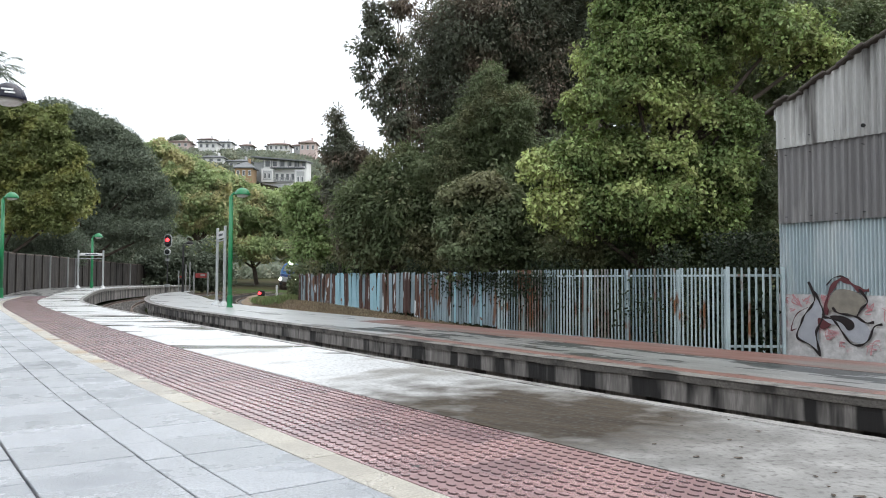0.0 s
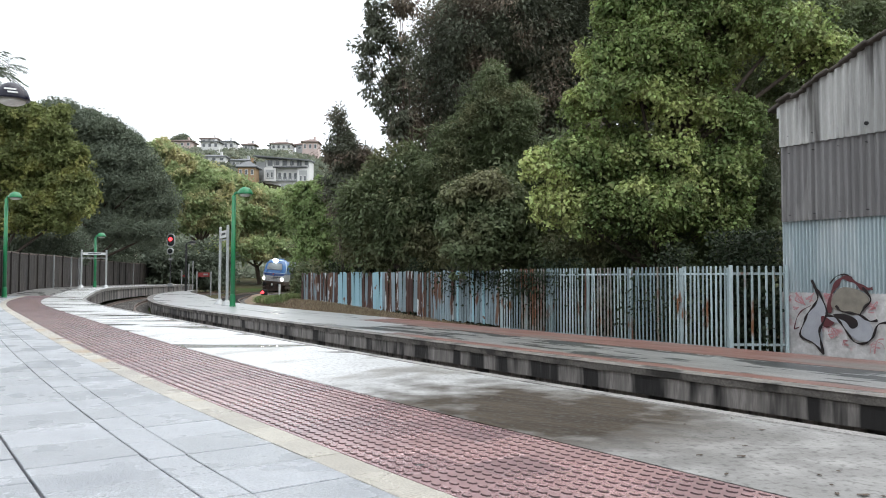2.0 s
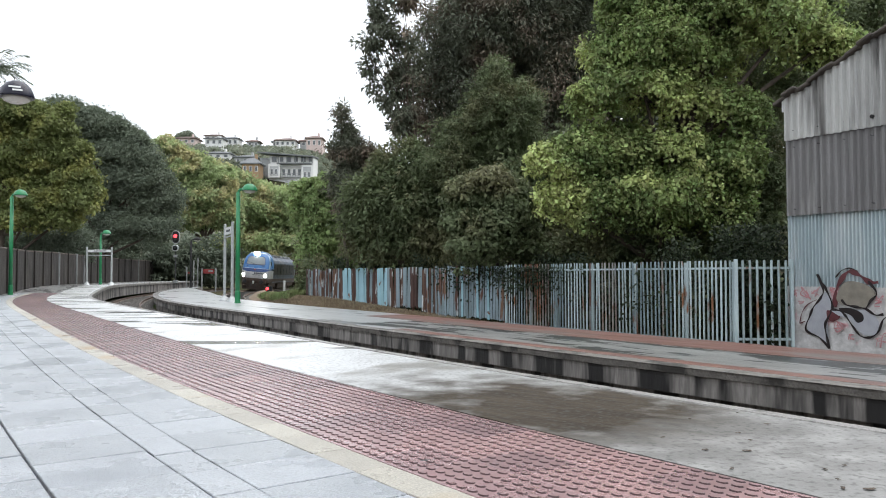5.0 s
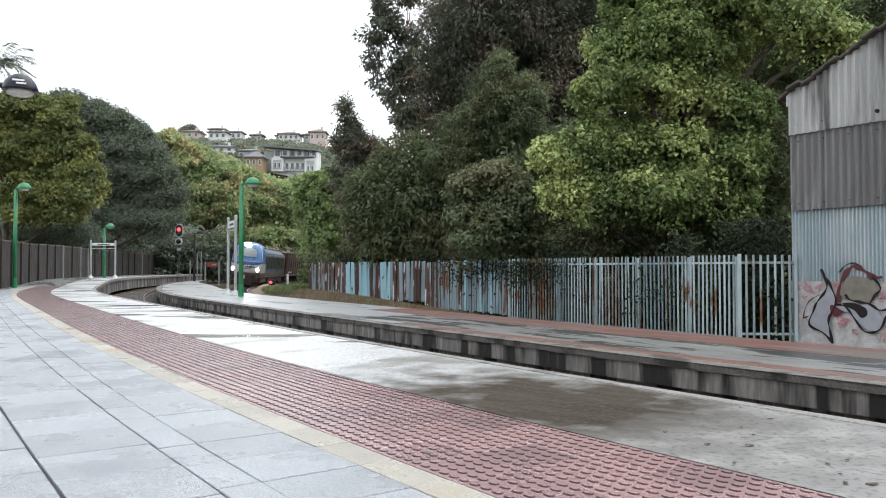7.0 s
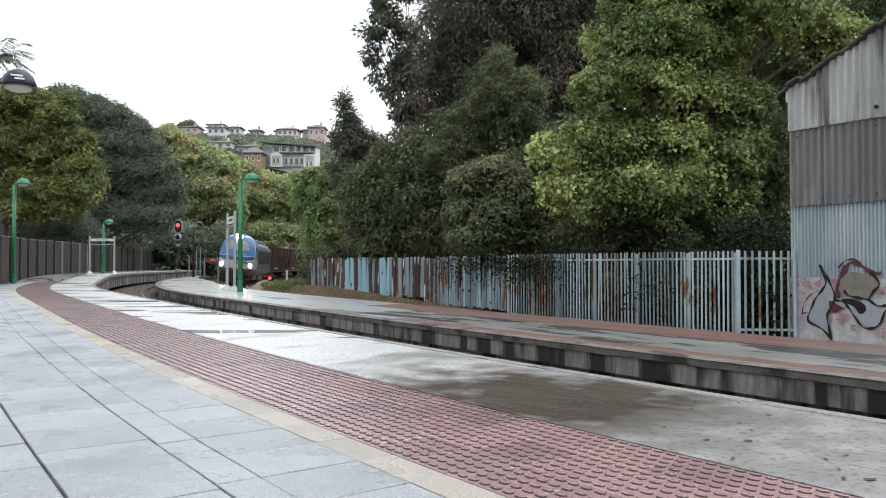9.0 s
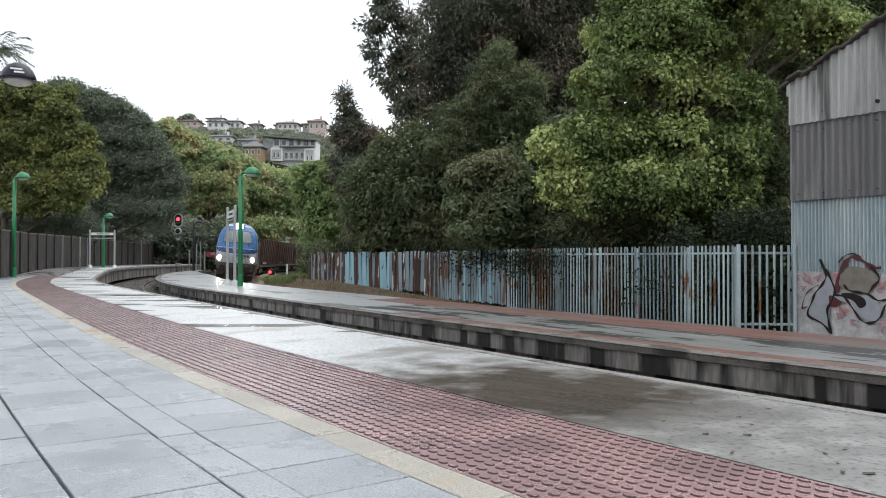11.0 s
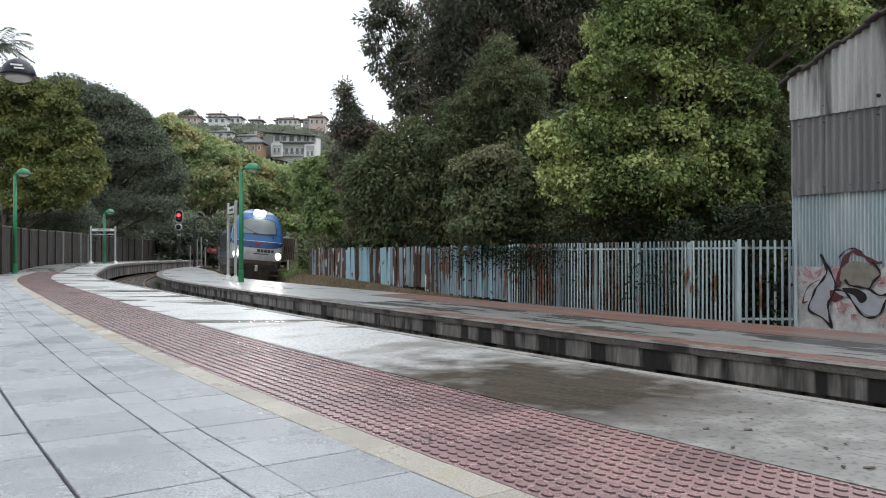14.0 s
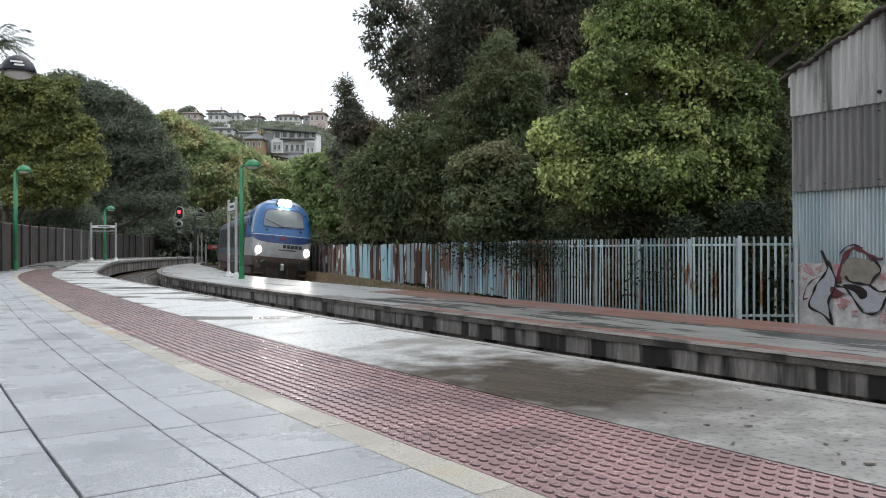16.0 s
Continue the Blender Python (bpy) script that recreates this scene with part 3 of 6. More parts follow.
# ---- leaves and trees ----
def leaf_mesh(name, centres, outs, size, material, droop=0.3, slim=0.45, seed=0, spread=0.8, laid=False, tri=False):
    """Folded leaves, each an island, about the given centres. laid: blades lie across their outward direction; tri: three corners."""
    rnd = np.random.default_rng(seed)
    n = len(centres)
    c, o = np.asarray(centres), np.asarray(outs)
    if laid:
        o = o / (np.linalg.norm(o, axis=1)[:, None] + 1e-9) + rnd.normal(0, spread * 0.5, (n, 3))
        d = np.cross(o, rnd.normal(0, 1, (n, 3)))
        d /= np.linalg.norm(d, axis=1)[:, None] + 1e-9
        d[:, 2] -= droop
        up = o
    else:
        d = o + rnd.normal(0, spread, (n, 3))
        d[:, 2] -= droop
        up = rnd.normal(0, 0.6, (n, 3)) + o + np.array((0, 0, 0.8))
    d /= np.linalg.norm(d, axis=1)[:, None] + 1e-9
    side = np.cross(d, up)
    side /= np.linalg.norm(side, axis=1)[:, None] + 1e-9
    nor = np.cross(side, d)
    L = (size * rnd.uniform(0.6, 1.35, n))[:, None]
    w = L * slim
    k = 3 if tri else 4
    v = np.empty((n, k, 3))
    v[:, 0] = c
    v[:, 1] = c + d * L * 0.45 + side * w * (0.8 if tri else 0.5) + nor * w * 0.18
    if tri:
        v[:, 2] = c + d * L - side * w * 0.4
    else:
        v[:, 2] = c + d * L
        v[:, 3] = c + d * L * 0.45 - side * w * 0.5 + nor * w * 0.18
    me = bpy.data.meshes.new(name)
    me.vertices.add(n * k)
    me.vertices.foreach_set("co", v.ravel())
    me.loops.add(n * k)
    me.loops.foreach_set("vertex_index", np.arange(n * k, dtype=np.int32))
    me.polygons.add(n)
    me.polygons.foreach_set("loop_start", np.arange(0, n * k, k, dtype=np.int32))
    me.update(calc_edges=True)
    me.materials.append(material)
    return me


def masses(y, rows, seed, wobble=0.5):
    """Foliage masses from (x, z, radius, half height), staggered in depth about y."""
    rnd = random.Random(seed)
    return [(x, y + rnd.uniform(-wobble, wobble) * r, z, r, max(r, h) * 0.9, h) for x, z, r, h in rows]


def tree(name, base, lobes, leaf, n, leafmat, label, category="tree", trunk=0.25, bark=None, seed=1, clump=0.55, droop=0.3, slim=0.45, per=70, hollow=0.55, shelf=False, tri=False, tilt=0.8):
    """A tapered trunk with limbs to each lobe, and a crown of leaf clumps. lobes: (x, y, z, radius_x, radius_y, radius_z), from the world's origin.
    shelf: leaves lie as caps over their clumps, open beneath, as broad-leaved crowns do."""
    rnd = np.random.default_rng(seed)
    bark = bark or M_BARK
    base = Vector(base)
    root = empty(name, Matrix.Translation(base), label, category)
    vol = np.array([a[3] * a[4] * a[5] for a in lobes]) ** (2 / 3)
    share = vol / vol.sum()
    cs, os_ = [], []
    tips = []
    for (x, y, z, rx, ry, rz), f in zip(lobes, share):
        m = max(3, int(n * f / per))
        u = rnd.normal(0, 1, (m, 3))
        if shelf:
            low = (u[:, 2] < -0.3) & (rnd.uniform(0, 1, m) < 0.75)
            u[low, 2] *= -1
        u /= np.linalg.norm(u, axis=1)[:, None]
        rr = rnd.uniform(hollow, 1.0, m) ** 0.6 * (1 + 0.13 * rnd.normal(0, 1, m))
        wob = 1 + 0.24 * np.sin(u[:, 0] * 5 + seed) * np.cos(u[:, 2] * 6 + seed * 2)
        cc = np.array((x, y, z)) + u * (rr * wob)[:, None] * np.array((rx, ry, rz))
        cl = clump * rnd.uniform(0.5, 1.3, m)
        if shelf:
            spray = rnd.uniform(0, 1, m) < 0.14
            cc[spray] += u[spray] * np.array((rx, ry, rz)) * rnd.uniform(0.12, 0.42, (spray.sum(), 1))
            cl[spray] *= 0.6
        tips.append(cc)
        g = rnd.normal(0, 1, (m, per, 3))
        if shelf:
            g[:, :, 2] = np.abs(g[:, :, 2]) * 1.2 - 0.45
            g += u[:, None] * 0.35
        g /= np.linalg.norm(g, axis=2)[:, :, None]
        out = g + np.array((0, 0, 0.25)) if shelf else g * 0.8 + u[:, None] * 0.6
        g = g * rnd.uniform(0.45 if shelf else 0.25, 1.15, (m, per, 1)) ** 0.5
        g[:, :, 2] *= 0.9 if shelf else 0.6
        pts = cc[:, None] + g * cl[:, None, None]
        cs.append(pts.reshape(-1, 3))
        os_.append(out.reshape(-1, 3))
    cs, os_ = np.concatenate(cs), np.concatenate(os_)
    ok = cs[:, 2] > base.z + 0.15
    me = leaf_mesh("crown", cs[ok] - np.array(base), os_[ok], leaf, leafmat, droop, slim, seed, tilt, shelf, tri)
    part("crown", me, leafmat, root)
    # trunk and limbs
    bm = bmesh.new()
    lob = sorted(lobes, key=lambda a: a[2])
    top = Vector(lob[-1][:3]) - base
    p = Vector((0, 0, -0.3))
    knots = [p]
    for i in range(1, 7):
        f = i / 6
        knots.append(Vector((top.x * f ** 1.5, top.y * f ** 1.5, top.z * f)) + Vector((rnd.normal(0, 0.12), rnd.normal(0, 0.12), 0)) * (1 if i < 6 else 0))
    for i in range(6):
        rod(knots[i], knots[i + 1], trunk * (1 - 0.13 * i), trunk * (1 - 0.13 * (i + 1)), 9, bm)
    for a, tp in zip(lobes, tips):
        c = Vector(a[:3]) - base
        k = min(range(1, 6), key=lambda q: abs(knots[q].z - c.z * 0.6))
        if (c - knots[k]).length > 0.3:
            rod(knots[k], c, trunk * 0.5, trunk * 0.22, 7, bm)
        for q in tp[: min(len(tp), 12)]:
            rod(c, Vector(q) - base, trunk * 0.18, trunk * 0.05, 5, bm)
    part("trunk", bm, bark, root, flat=False)
    return root


def tuft(name, spots, height, leafmat, label, category, seed=0, per=14, spread=0.12):
    """Blades of grass at the given spots."""
    rnd = np.random.default_rng(seed)
    sp = np.repeat(np.asarray(spots), per, axis=0)
    sp[:, :2] += rnd.normal(0, spread, (len(sp), 2))
    o = np.zeros_like(sp)
    o[:, 2] = 1.6
    me = leaf_mesh(name, sp, o, height, leafmat, -0.2, 0.12, seed, 0.5, tri=True)
    return tagged(part(name, me, leafmat), label, category, kind="stuff")


# ---- boundary fences ----
def build_palisade():
    fence = empty("palisade_fence", Matrix.Identity(4), "pale blue steel palisade fence with rust, along the railway", "fence")
    off, top = 14.2, 1.38
    bm = bmesh.new()
    prof = [(-0.031, 0.0), (-0.011, 0.022), (0.011, 0.022), (0.031, 0.0), (0.011, 0.016), (-0.011, 0.016)]
    rings = []
    for z, w in ((0, 1), (2.06, 1), (2.08, 0.8)):
        rings.append([bm.verts.new((x * w, -y, z)) for x, y in prof])
    for p, q in zip(rings, rings[1:]):
        for i in range(6):
            bm.faces.new((p[i], p[(i + 1) % 6], q[(i + 1) % 6], q[i]))
    bm.faces.new(rings[0][::-1]), bm.faces.new(rings[-1])
    bmesh.ops.recalc_face_normals(bm, faces=bm.faces)
    pale = bpy.data.meshes.new("pale")
    bm.to_mesh(pale)
    bm.free()
    pale.materials.append(M_PALE)
    old = pale.copy()
    old.materials[0] = M_PALE_RUST
    dim = pale.copy()
    dim.materials[0] = M_PALE_SHADE
    rnd = random.Random(4)
    s, i = 8.3, 0
    while s < 17.6:
        x, y, a = at(s, off)
        # runs lying in shade get the darkened copy, as does the lower rail
        rusty = 15.2 < s < 16.5 or 12.2 < s < 12.95 or rnd.random() < 0.06
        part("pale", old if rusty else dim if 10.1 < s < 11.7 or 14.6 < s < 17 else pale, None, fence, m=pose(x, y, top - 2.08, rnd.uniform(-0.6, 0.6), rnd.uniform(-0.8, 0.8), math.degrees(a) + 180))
        s += 0.138
        i += 1
    for s in (8.22, 9.75, 11.6, 13.35, 15.0, 16.3, 17.65):
        x, y, a = at(s, off + 0.06)
        part("post", box(0.11, 0.07, 2.06, 0.008), M_PALE, fence, m=pose(x, y, top - 2.1, 0, 0, math.degrees(a)))
    for z in (top - 0.22, top - 2.03):
        for s0 in (8.22, 9.75, 11.6, 13.35, 15.0, 16.3):
            s1 = {8.22: 9.75, 9.75: 11.6, 11.6: 13.35, 13.35: 15.0, 15.0: 16.3, 16.3: 17.65}[s0]
            a0, a1 = at(s0, off + 0.025), at(s1, off + 0.025)
            d = math.hypot(a1[0] - a0[0], a1[1] - a0[1])
            part("rail", box(d, 0.04, 0.05, 0.004), M_PALE if z > 0.5 else M_PALE_SHADE, fence, m=pose((a0[0] + a1[0]) / 2, (a0[1] + a1[1]) / 2, z, 0, 0, math.degrees(math.atan2(a1[1] - a0[1], a1[0] - a0[0]))))
    # the gate-like last panel, turned towards the shed
    x0, y0, _ = at(8.12, off)
    x1, y1 = 8.50, 18.42
    ang = math.degrees(math.atan2(y1 - y0, x1 - x0))
    panel = empty("steel_gate", pose(x0, y0, top - 2.08, 0, 0, ang), "pale blue barred steel gate between fence and shed", "gate")
    L = math.hypot(x1 - x0, y1 - y0)
    for k in range(7):
        part("pale", pale, None, panel, m=pose(0.16 + k * (L - 0.25) / 6.3, -0.02, 0, 0, 0, 0))
    for z in (0.14, 1.86):
        part("rail", box(L, 0.045, 0.06, 0.004, (L / 2, 0.02, 0)), M_PALE, panel, m=pose(0, 0, z))
    for xx in (0.0, L):
        part("post", box(0.08, 0.08, 2.12, 0.008, (xx, 0, 0)), M_PALE, panel, m=pose(0, 0, -0.02))


def sheet_mesh(name, w, h, waves, depth, material, seed=0, ragged=0.0):
    """A standing corrugated sheet with thickness, its foot ragged by rust."""
    rnd = random.Random(seed)
    n = max(2, waves * 4)
    bm = bmesh.new()
    rows = []
    for side in (0, 1):
        for k, z in enumerate((0, h)):
            zz = [z + (rnd.uniform(0, ragged) if k == 0 else rnd.uniform(-ragged * 0.3, 0)) for _ in range(n + 1)]
            rows.append([bm.verts.new((w * (i / n - 0.5), depth * math.sin(2 * math.pi * waves * i / n) + side * 0.012, zz[i])) for i in range(n + 1)])
    for a, b in ((0, 1), (3, 2), (1, 3), (2, 0)):
        for i in range(n):
            bm.faces.new((rows[a][i], rows[a][i + 1], rows[b][i + 1], rows[b][i]))
    bm.faces.new((rows[0][0], rows[1][0], rows[3][0], rows[2][0]))
    bm.faces.new((rows[0][n], rows[2][n], rows[3][n], rows[1][n]))
    me = bpy.data.meshes.new(name)
    bm.to_mesh(me)
    bm.free()
    me.materials.append(material)
    return me


def build_sheet_fence():
    fence = empty("sheet_metal_fence", Matrix.Identity(4), "patched fence of rusty and light blue metal sheets", "fence")
    off, top = 14.2, 1.36
    rnd = random.Random(8)
    kinds = {"b": M_SHEET_BLUE, "r": M_SHEET_RUST, "g": M_SHEET_GREY}
    narrow = [sheet_mesh("board", 0.135, 1.9, 1, 0.008, kinds[k], i, 0.06) for i, k in enumerate("ggrgb")]
    s = 17.8
    while s < 23.0:
        x, y, a = at(s, off)
        k = rnd.choice((0, 0, 1, 1, 2, 3, 3)) if s > 20.6 else rnd.choice((0, 1, 3, 3, 4))
        part("board", narrow[k], None, fence, m=pose(x, y, top - 1.9 + rnd.uniform(-0.06, 0.03), rnd.uniform(-1, 1), rnd.uniform(-1.5, 1.5), math.degrees(a) + 180))
        s += 0.165
    row = "rgrrggrgrrggrgrrgrrgrgrrgrrgrrgrrgrgrgrrggrgrrgrgrrgg"
    blue = ((26.25, 27.35), (28.45, 29.75), (30.5, 31.75))
    wide = {(k, v): sheet_mesh("sheet", 0.295, 1.72, 1, 0.016, kinds[k], v + 5, 0.14) for k in kinds for v in range(3)}
    flat = sheet_mesh("sheet", 0.31, 1.72, 1, 0.003, kinds["b"], 3, 0.05)
    for k in row:
        if s > 39:
            break
        if any(a0 < s < a1 for a0, a1 in blue):
            k = "b"
        x, y, a = at(s, off)
        drop = 0.12 * rnd.random() ** 3
        me = flat if k == "b" else wide[(k, rnd.randrange(3))]
        part("sheet", me, None, fence, m=pose(x, y, top - 1.70 - drop, rnd.uniform(-1.5, 1.5), 0 if k == "b" else rnd.uniform(-1.2, 1.2), math.degrees(a) + 180))
        s += 0.315
    sweep("rail", [(14.25, 1.0), (14.25, 1.06), (14.30, 1.06), (14.30, 1.0)], 17.7, 37.6, M_SHEET_RUST, parent=fence)
    for k in range(10):
        x, y, a = at(17.8 + k * 2.1, 14.3)
        part("post", box(0.08, 0.08, 2.0, 0.006), M_SHEET_RUST, fence, m=pose(x, y, -0.75, 0, 0, math.degrees(a)))


def build_panel_fence():
    """The tall dark fence behind the near platform."""
    fence = empty("panel_fence", Matrix.Identity(4), "tall dark weathered panel fence behind the platform", "fence")
    pts = [Vector(p) for p in ((-18.0, 26.0), (-22.5, 38.0), (-26.5, 49.0), (-29.6, 59.0), (-33.2, 74.0), (-35.8, 88.0), (-37.4, 103.0))]
    seg = [(b - a).length for a, b in zip(pts, pts[1:])]
    total = sum(seg)
    rnd = random.Random(3)

    def place(d):
        for a, b, l in zip(pts, pts[1:], seg):
            if d <= l:
                return a + (b - a) * d / l, math.degrees(math.atan2(b.y - a.y, b.x - a.x))
            d -= l
        return pts[-1], 90.0

    def base_z(p):
        return 0.05 + 0.30 * smooth((p.y - 40) / 25)

    slab = box(0.96, 0.05, 2.55, 0.01)
    panel = bpy.data.meshes.new("panel")
    slab.to_mesh(panel)
    slab.free()
    panel.materials.append(M_WOOD)
    d = 0.5
    while d < total:
        p, a = place(d)
        part("panel", panel, None, fence, m=pose(p.x, p.y, base_z(p) - 0.1 + rnd.uniform(-0.03, 0.03), 0, 0, a))
        d += 0.99
    d = 0.0
    while d < total:
        p, a = place(d)
        part("post", box(0.12, 0.14, 2.62, 0.01), M_WOOD if rnd.random() < 0.7 else M_GREYPAINT, fence, m=pose(p.x + 0.06, p.y - 0.02, base_z(p) - 0.1, 0, 0, a))
        d += 2.97
    for a, b in zip(pts, pts[1:]):
        l = (b - a).length
        za, zb = base_z(a) + 2.46, base_z(b) + 2.46
        cap = rod((0, 0, za), (0, l, zb), 0.06, seg=6)
        part("cap_rail", cap, M_CAPRAIL, fence, m=pose(a.x, a.y, 0, 0, 0, math.degrees(math.atan2(b.y - a.y, b.x - a.x)) - 90))


build_palisade()
build_sheet_fence()
build_panel_fence()


# ---- the shed ----
def build_shed():
    ang = math.degrees(math.atan2(-0.85, 0.53))
    shed = empty("shed", pose(8.45, 18.62, 0, 0, 0, ang), "corrugated industrial shed on a graffitied block wall", "building")
    L = 9.0
    slope = 0.43

    def eave(u):
        return 5.32 + slope * min(u, 2 * 5.5 - u)

    part("block_wall", box(L, 0.2, 1.85, 0.006, (L / 2, 0.12, -1.10)), M_BLOCK, shed)
    part("inner_wall", box(L - 0.1, 0.1, 5.0, 0, (L / 2, 0.28, 0.3)), M_FIBRE_DARK, shed, "dark inner lining")
    part("side_wall", box(0.16, 7.0, 6.2, 0.0, (0.10, 3.75, -1.0)), M_FIBRE_DARK, shed)
    # narrow metal cladding
    bm = bmesh.new()

    def corrugated(u0, u1, z0, ztop, pitch, depth, y):
        n = int((u1 - u0) / pitch * 4)
        lo, hi = [], []
        for i in range(n + 1):
            u = u0 + (u1 - u0) * i / n
            yy = y - depth * math.sin(2 * math.pi * i / 4 + 0.7)
            lo.append(bm.verts.new((u, yy, z0)))
            hi.append(bm.verts.new((u, yy, ztop(u) if callable(ztop) else ztop)))
        for i in range(n):
            bm.faces.new((lo[i], lo[i + 1], hi[i + 1], hi[i]))
        geom = bmesh.ops.extrude_face_region(bm, geom=bm.faces[:])
        bmesh.ops.translate(bm, verts=[v for v in geom["geom"] if isinstance(v, bmesh.types.BMVert)], vec=(0, 0.012, 0))
        bmesh.ops.recalc_face_normals(bm, faces=bm.faces)

    corrugated(0.075, L, 0.74, 2.50, 0.088, 0.040, 0.026)
    part("metal_cladding", bm, M_METAL, shed, "narrow corrugated blue-grey metal cladding")
    w = 0.88
    for k in range(int(L / w)):
        u0 = 0.12 + k * w
        bm = bmesh.new()
        corrugated(u0, u0 + w + 0.03, 2.45, 4.34 + 0.01 * (k % 2), 0.177, 0.050, -0.06 - 0.006 * (k % 2))
        part("sheet", bm, M_FIBRE_DARK, shed)
        bm = bmesh.new()
        corrugated(u0, u0 + w + 0.03, 4.28, lambda u: eave(u) - 0.03, 0.177, 0.050, -0.115 - 0.006 * (k % 2))
        part("sheet", bm, M_FIBRE, shed)
    for k in range(14):
        u = 0.35 + k * 0.62
        for z in (4.5, 4.1, 2.6):
            part("bolt", rod((u, -0.155, z), (u, -0.05, z), 0.011, seg=6), M_DARK, shed)
    part("hole", rod((2.255, -0.19, 4.50), (2.255, -0.10, 4.50), 0.045, seg=9), M_BLACKP, shed, "dark broken hole")
    # roof edge, ragged
    rnd = random.Random(2)
    n = 30
    for k in range(n):
        u0, u1 = -0.25 + k * 0.31, -0.25 + (k + 1) * 0.31 + 0.05
        uc = (u0 + u1) / 2
        sl = math.degrees(math.atan(slope)) * (1 if uc < 5.5 else -1)
        part("roof_sheet", box(0.38, 7.6, 0.085, 0.025), M_ROOFDARK, shed, m=pose(uc + 0.1, 3.55 + rnd.uniform(-0.09, 0.06), eave(uc) - 0.07 + 0.03 * math.sin(k * 2.1) + rnd.uniform(-0.025, 0.025), 0, -sl + rnd.uniform(-3, 3), 0))
    part("bracket", rod((0.07, -0.1, 5.0), (0.07, -0.1, 5.3), 0.03, seg=6), M_WHITE, shed)

    # graffiti: flat paint on the wall
    def blob(name, pts, material, depth):
        bm = bmesh.new()
        n = len(pts)
        ring = []
        for i in range(n):
            p0, p1, p2, p3 = (Vector(pts[(i + j) % n]) for j in (-1, 0, 1, 2))
            for q in range(5):
                t = q / 5
                ring.append(0.5 * (2 * p1 + (p2 - p0) * t + (2 * p0 - 5 * p1 + 4 * p2 - p3) * t * t + (3 * p1 - p0 - 3 * p2 + p3) * t ** 3))
        bm.faces.new([bm.verts.new((p.x, depth, p.y)) for p in ring])
        bmesh.ops.triangulate(bm, faces=bm.faces[:])
        return part(name, bm, material, shed)

    def stroke(name, pts, width, material, depth):
        bm = bmesh.new()
        line = []
        pp = [pts[0]] + list(pts) + [pts[-1]]
        for i in range(1, len(pp) - 2):
            p0, p1, p2, p3 = (Vector(pp[i + j]) for j in (-1, 0, 1, 2))
            for q in range(6):
                t = q / 6
                line.append(0.5 * (2 * p1 + (p2 - p0) * t + (2 * p0 - 5 * p1 + 4 * p2 - p3) * t * t + (3 * p1 - p0 - 3 * p2 + p3) * t ** 3))
        line.append(Vector(pts[-1]))
        prev = None
        for i, p in enumerate(line):
            d = (line[min(i + 1, len(line) - 1)] - line[max(i - 1, 0)]).normalized()
            w = width * (0.75 + 0.35 * math.sin(i * 0.7))
            nrm = Vector((-d.y, d.x)) * w / 2
            cur = [bm.verts.new((p.x + nrm.x, depth, p.y + nrm.y)), bm.verts.new((p.x - nrm.x, depth, p.y - nrm.y))]
            if prev:
                bm.faces.new((prev[0], prev[1], cur[1], cur[0]))
            prev = cur
        return part(name, bm, material, shed)

    wing = [(0.82, 1.04), (0.93, 0.86), (1.03, 0.70), (1.18, 0.34), (1.13, 0.13), (1.00, -0.13), (1.03, -0.40), (1.10, -0.68), (0.86, -0.45), (0.52, -0.28), (0.63, 0.06), (0.72, 0.26), (0.90, 0.48), (0.97, 0.68)]
    blob("paint", [(1.04, 0.62), (1.17, 0.34), (1.12, 0.13), (0.99, -0.13), (1.02, -0.40), (1.07, -0.64), (0.86, -0.43), (0.55, -0.28), (0.65, 0.06), (0.74, 0.26), (0.92, 0.48)], M_GGREY, -0.022)
    stroke("paint_line", wing[:8], 0.065, M_GBLACK, -0.026)
    stroke("paint_line", wing[7:] + [wing[0]], 0.06, M_GBLACK, -0.027)
    stroke("paint_line", [(0.36, -0.14), (0.42, 0.10), (0.55, 0.30), (0.80, 0.44)], 0.03, M_GMAROON, -0.023)
    stroke("paint_line", [(0.36, -0.14), (0.50, -0.08)], 0.03, M_GMAROON, -0.024)
    blob("paint", [(1.30, 0.42), (1.33, 0.66), (1.47, 0.84), (1.68, 0.88), (1.98, 0.80), (2.16, 0.64), (2.08, 0.46), (1.90, 0.28), (1.60, 0.30)], M_GKHAKI, -0.024)
    stroke("paint_line", [(1.24, 0.28), (1.28, 0.66), (1.45, 0.98), (1.62, 1.10), (1.84, 1.00), (2.05, 0.86), (2.24, 0.86)], 0.12, M_GMAROON, -0.022)
    stroke("paint_line", [(1.27, 0.96), (1.42, 1.12), (1.62, 1.17), (1.80, 1.10)], 0.035, M_GBLACK, -0.029)
    stroke("paint_line", [(2.02, 0.88), (2.20, 0.62), (2.06, 0.44), (1.94, 0.24)], 0.06, M_GBLACK, -0.030)
    blob("paint", [(1.10, 0.26), (1.50, 0.16), (1.86, 0.25), (2.10, 0.16), (2.24, -0.05), (2.16, -0.28), (1.92, -0.32), (1.72, -0.18), (1.55, 0.02), (1.30, 0.10)], M_GGREY, -0.0265)
    stroke("paint_line", [(1.14, 0.22), (1.36, 0.20), (1.50, 0.08), (1.64, -0.12), (1.82, -0.34), (2.04, -0.36), (2.22, -0.22), (2.34, 0.06), (2.52, 0.12)], 0.055, M_GBLACK, -0.031)
    stroke("paint_line", [(1.40, 0.46), (1.52, 0.34), (1.76, 0.30), (1.96, 0.26), (2.16, 0.14), (2.34, 0.16)], 0.06, M_GBLACK, -0.032)
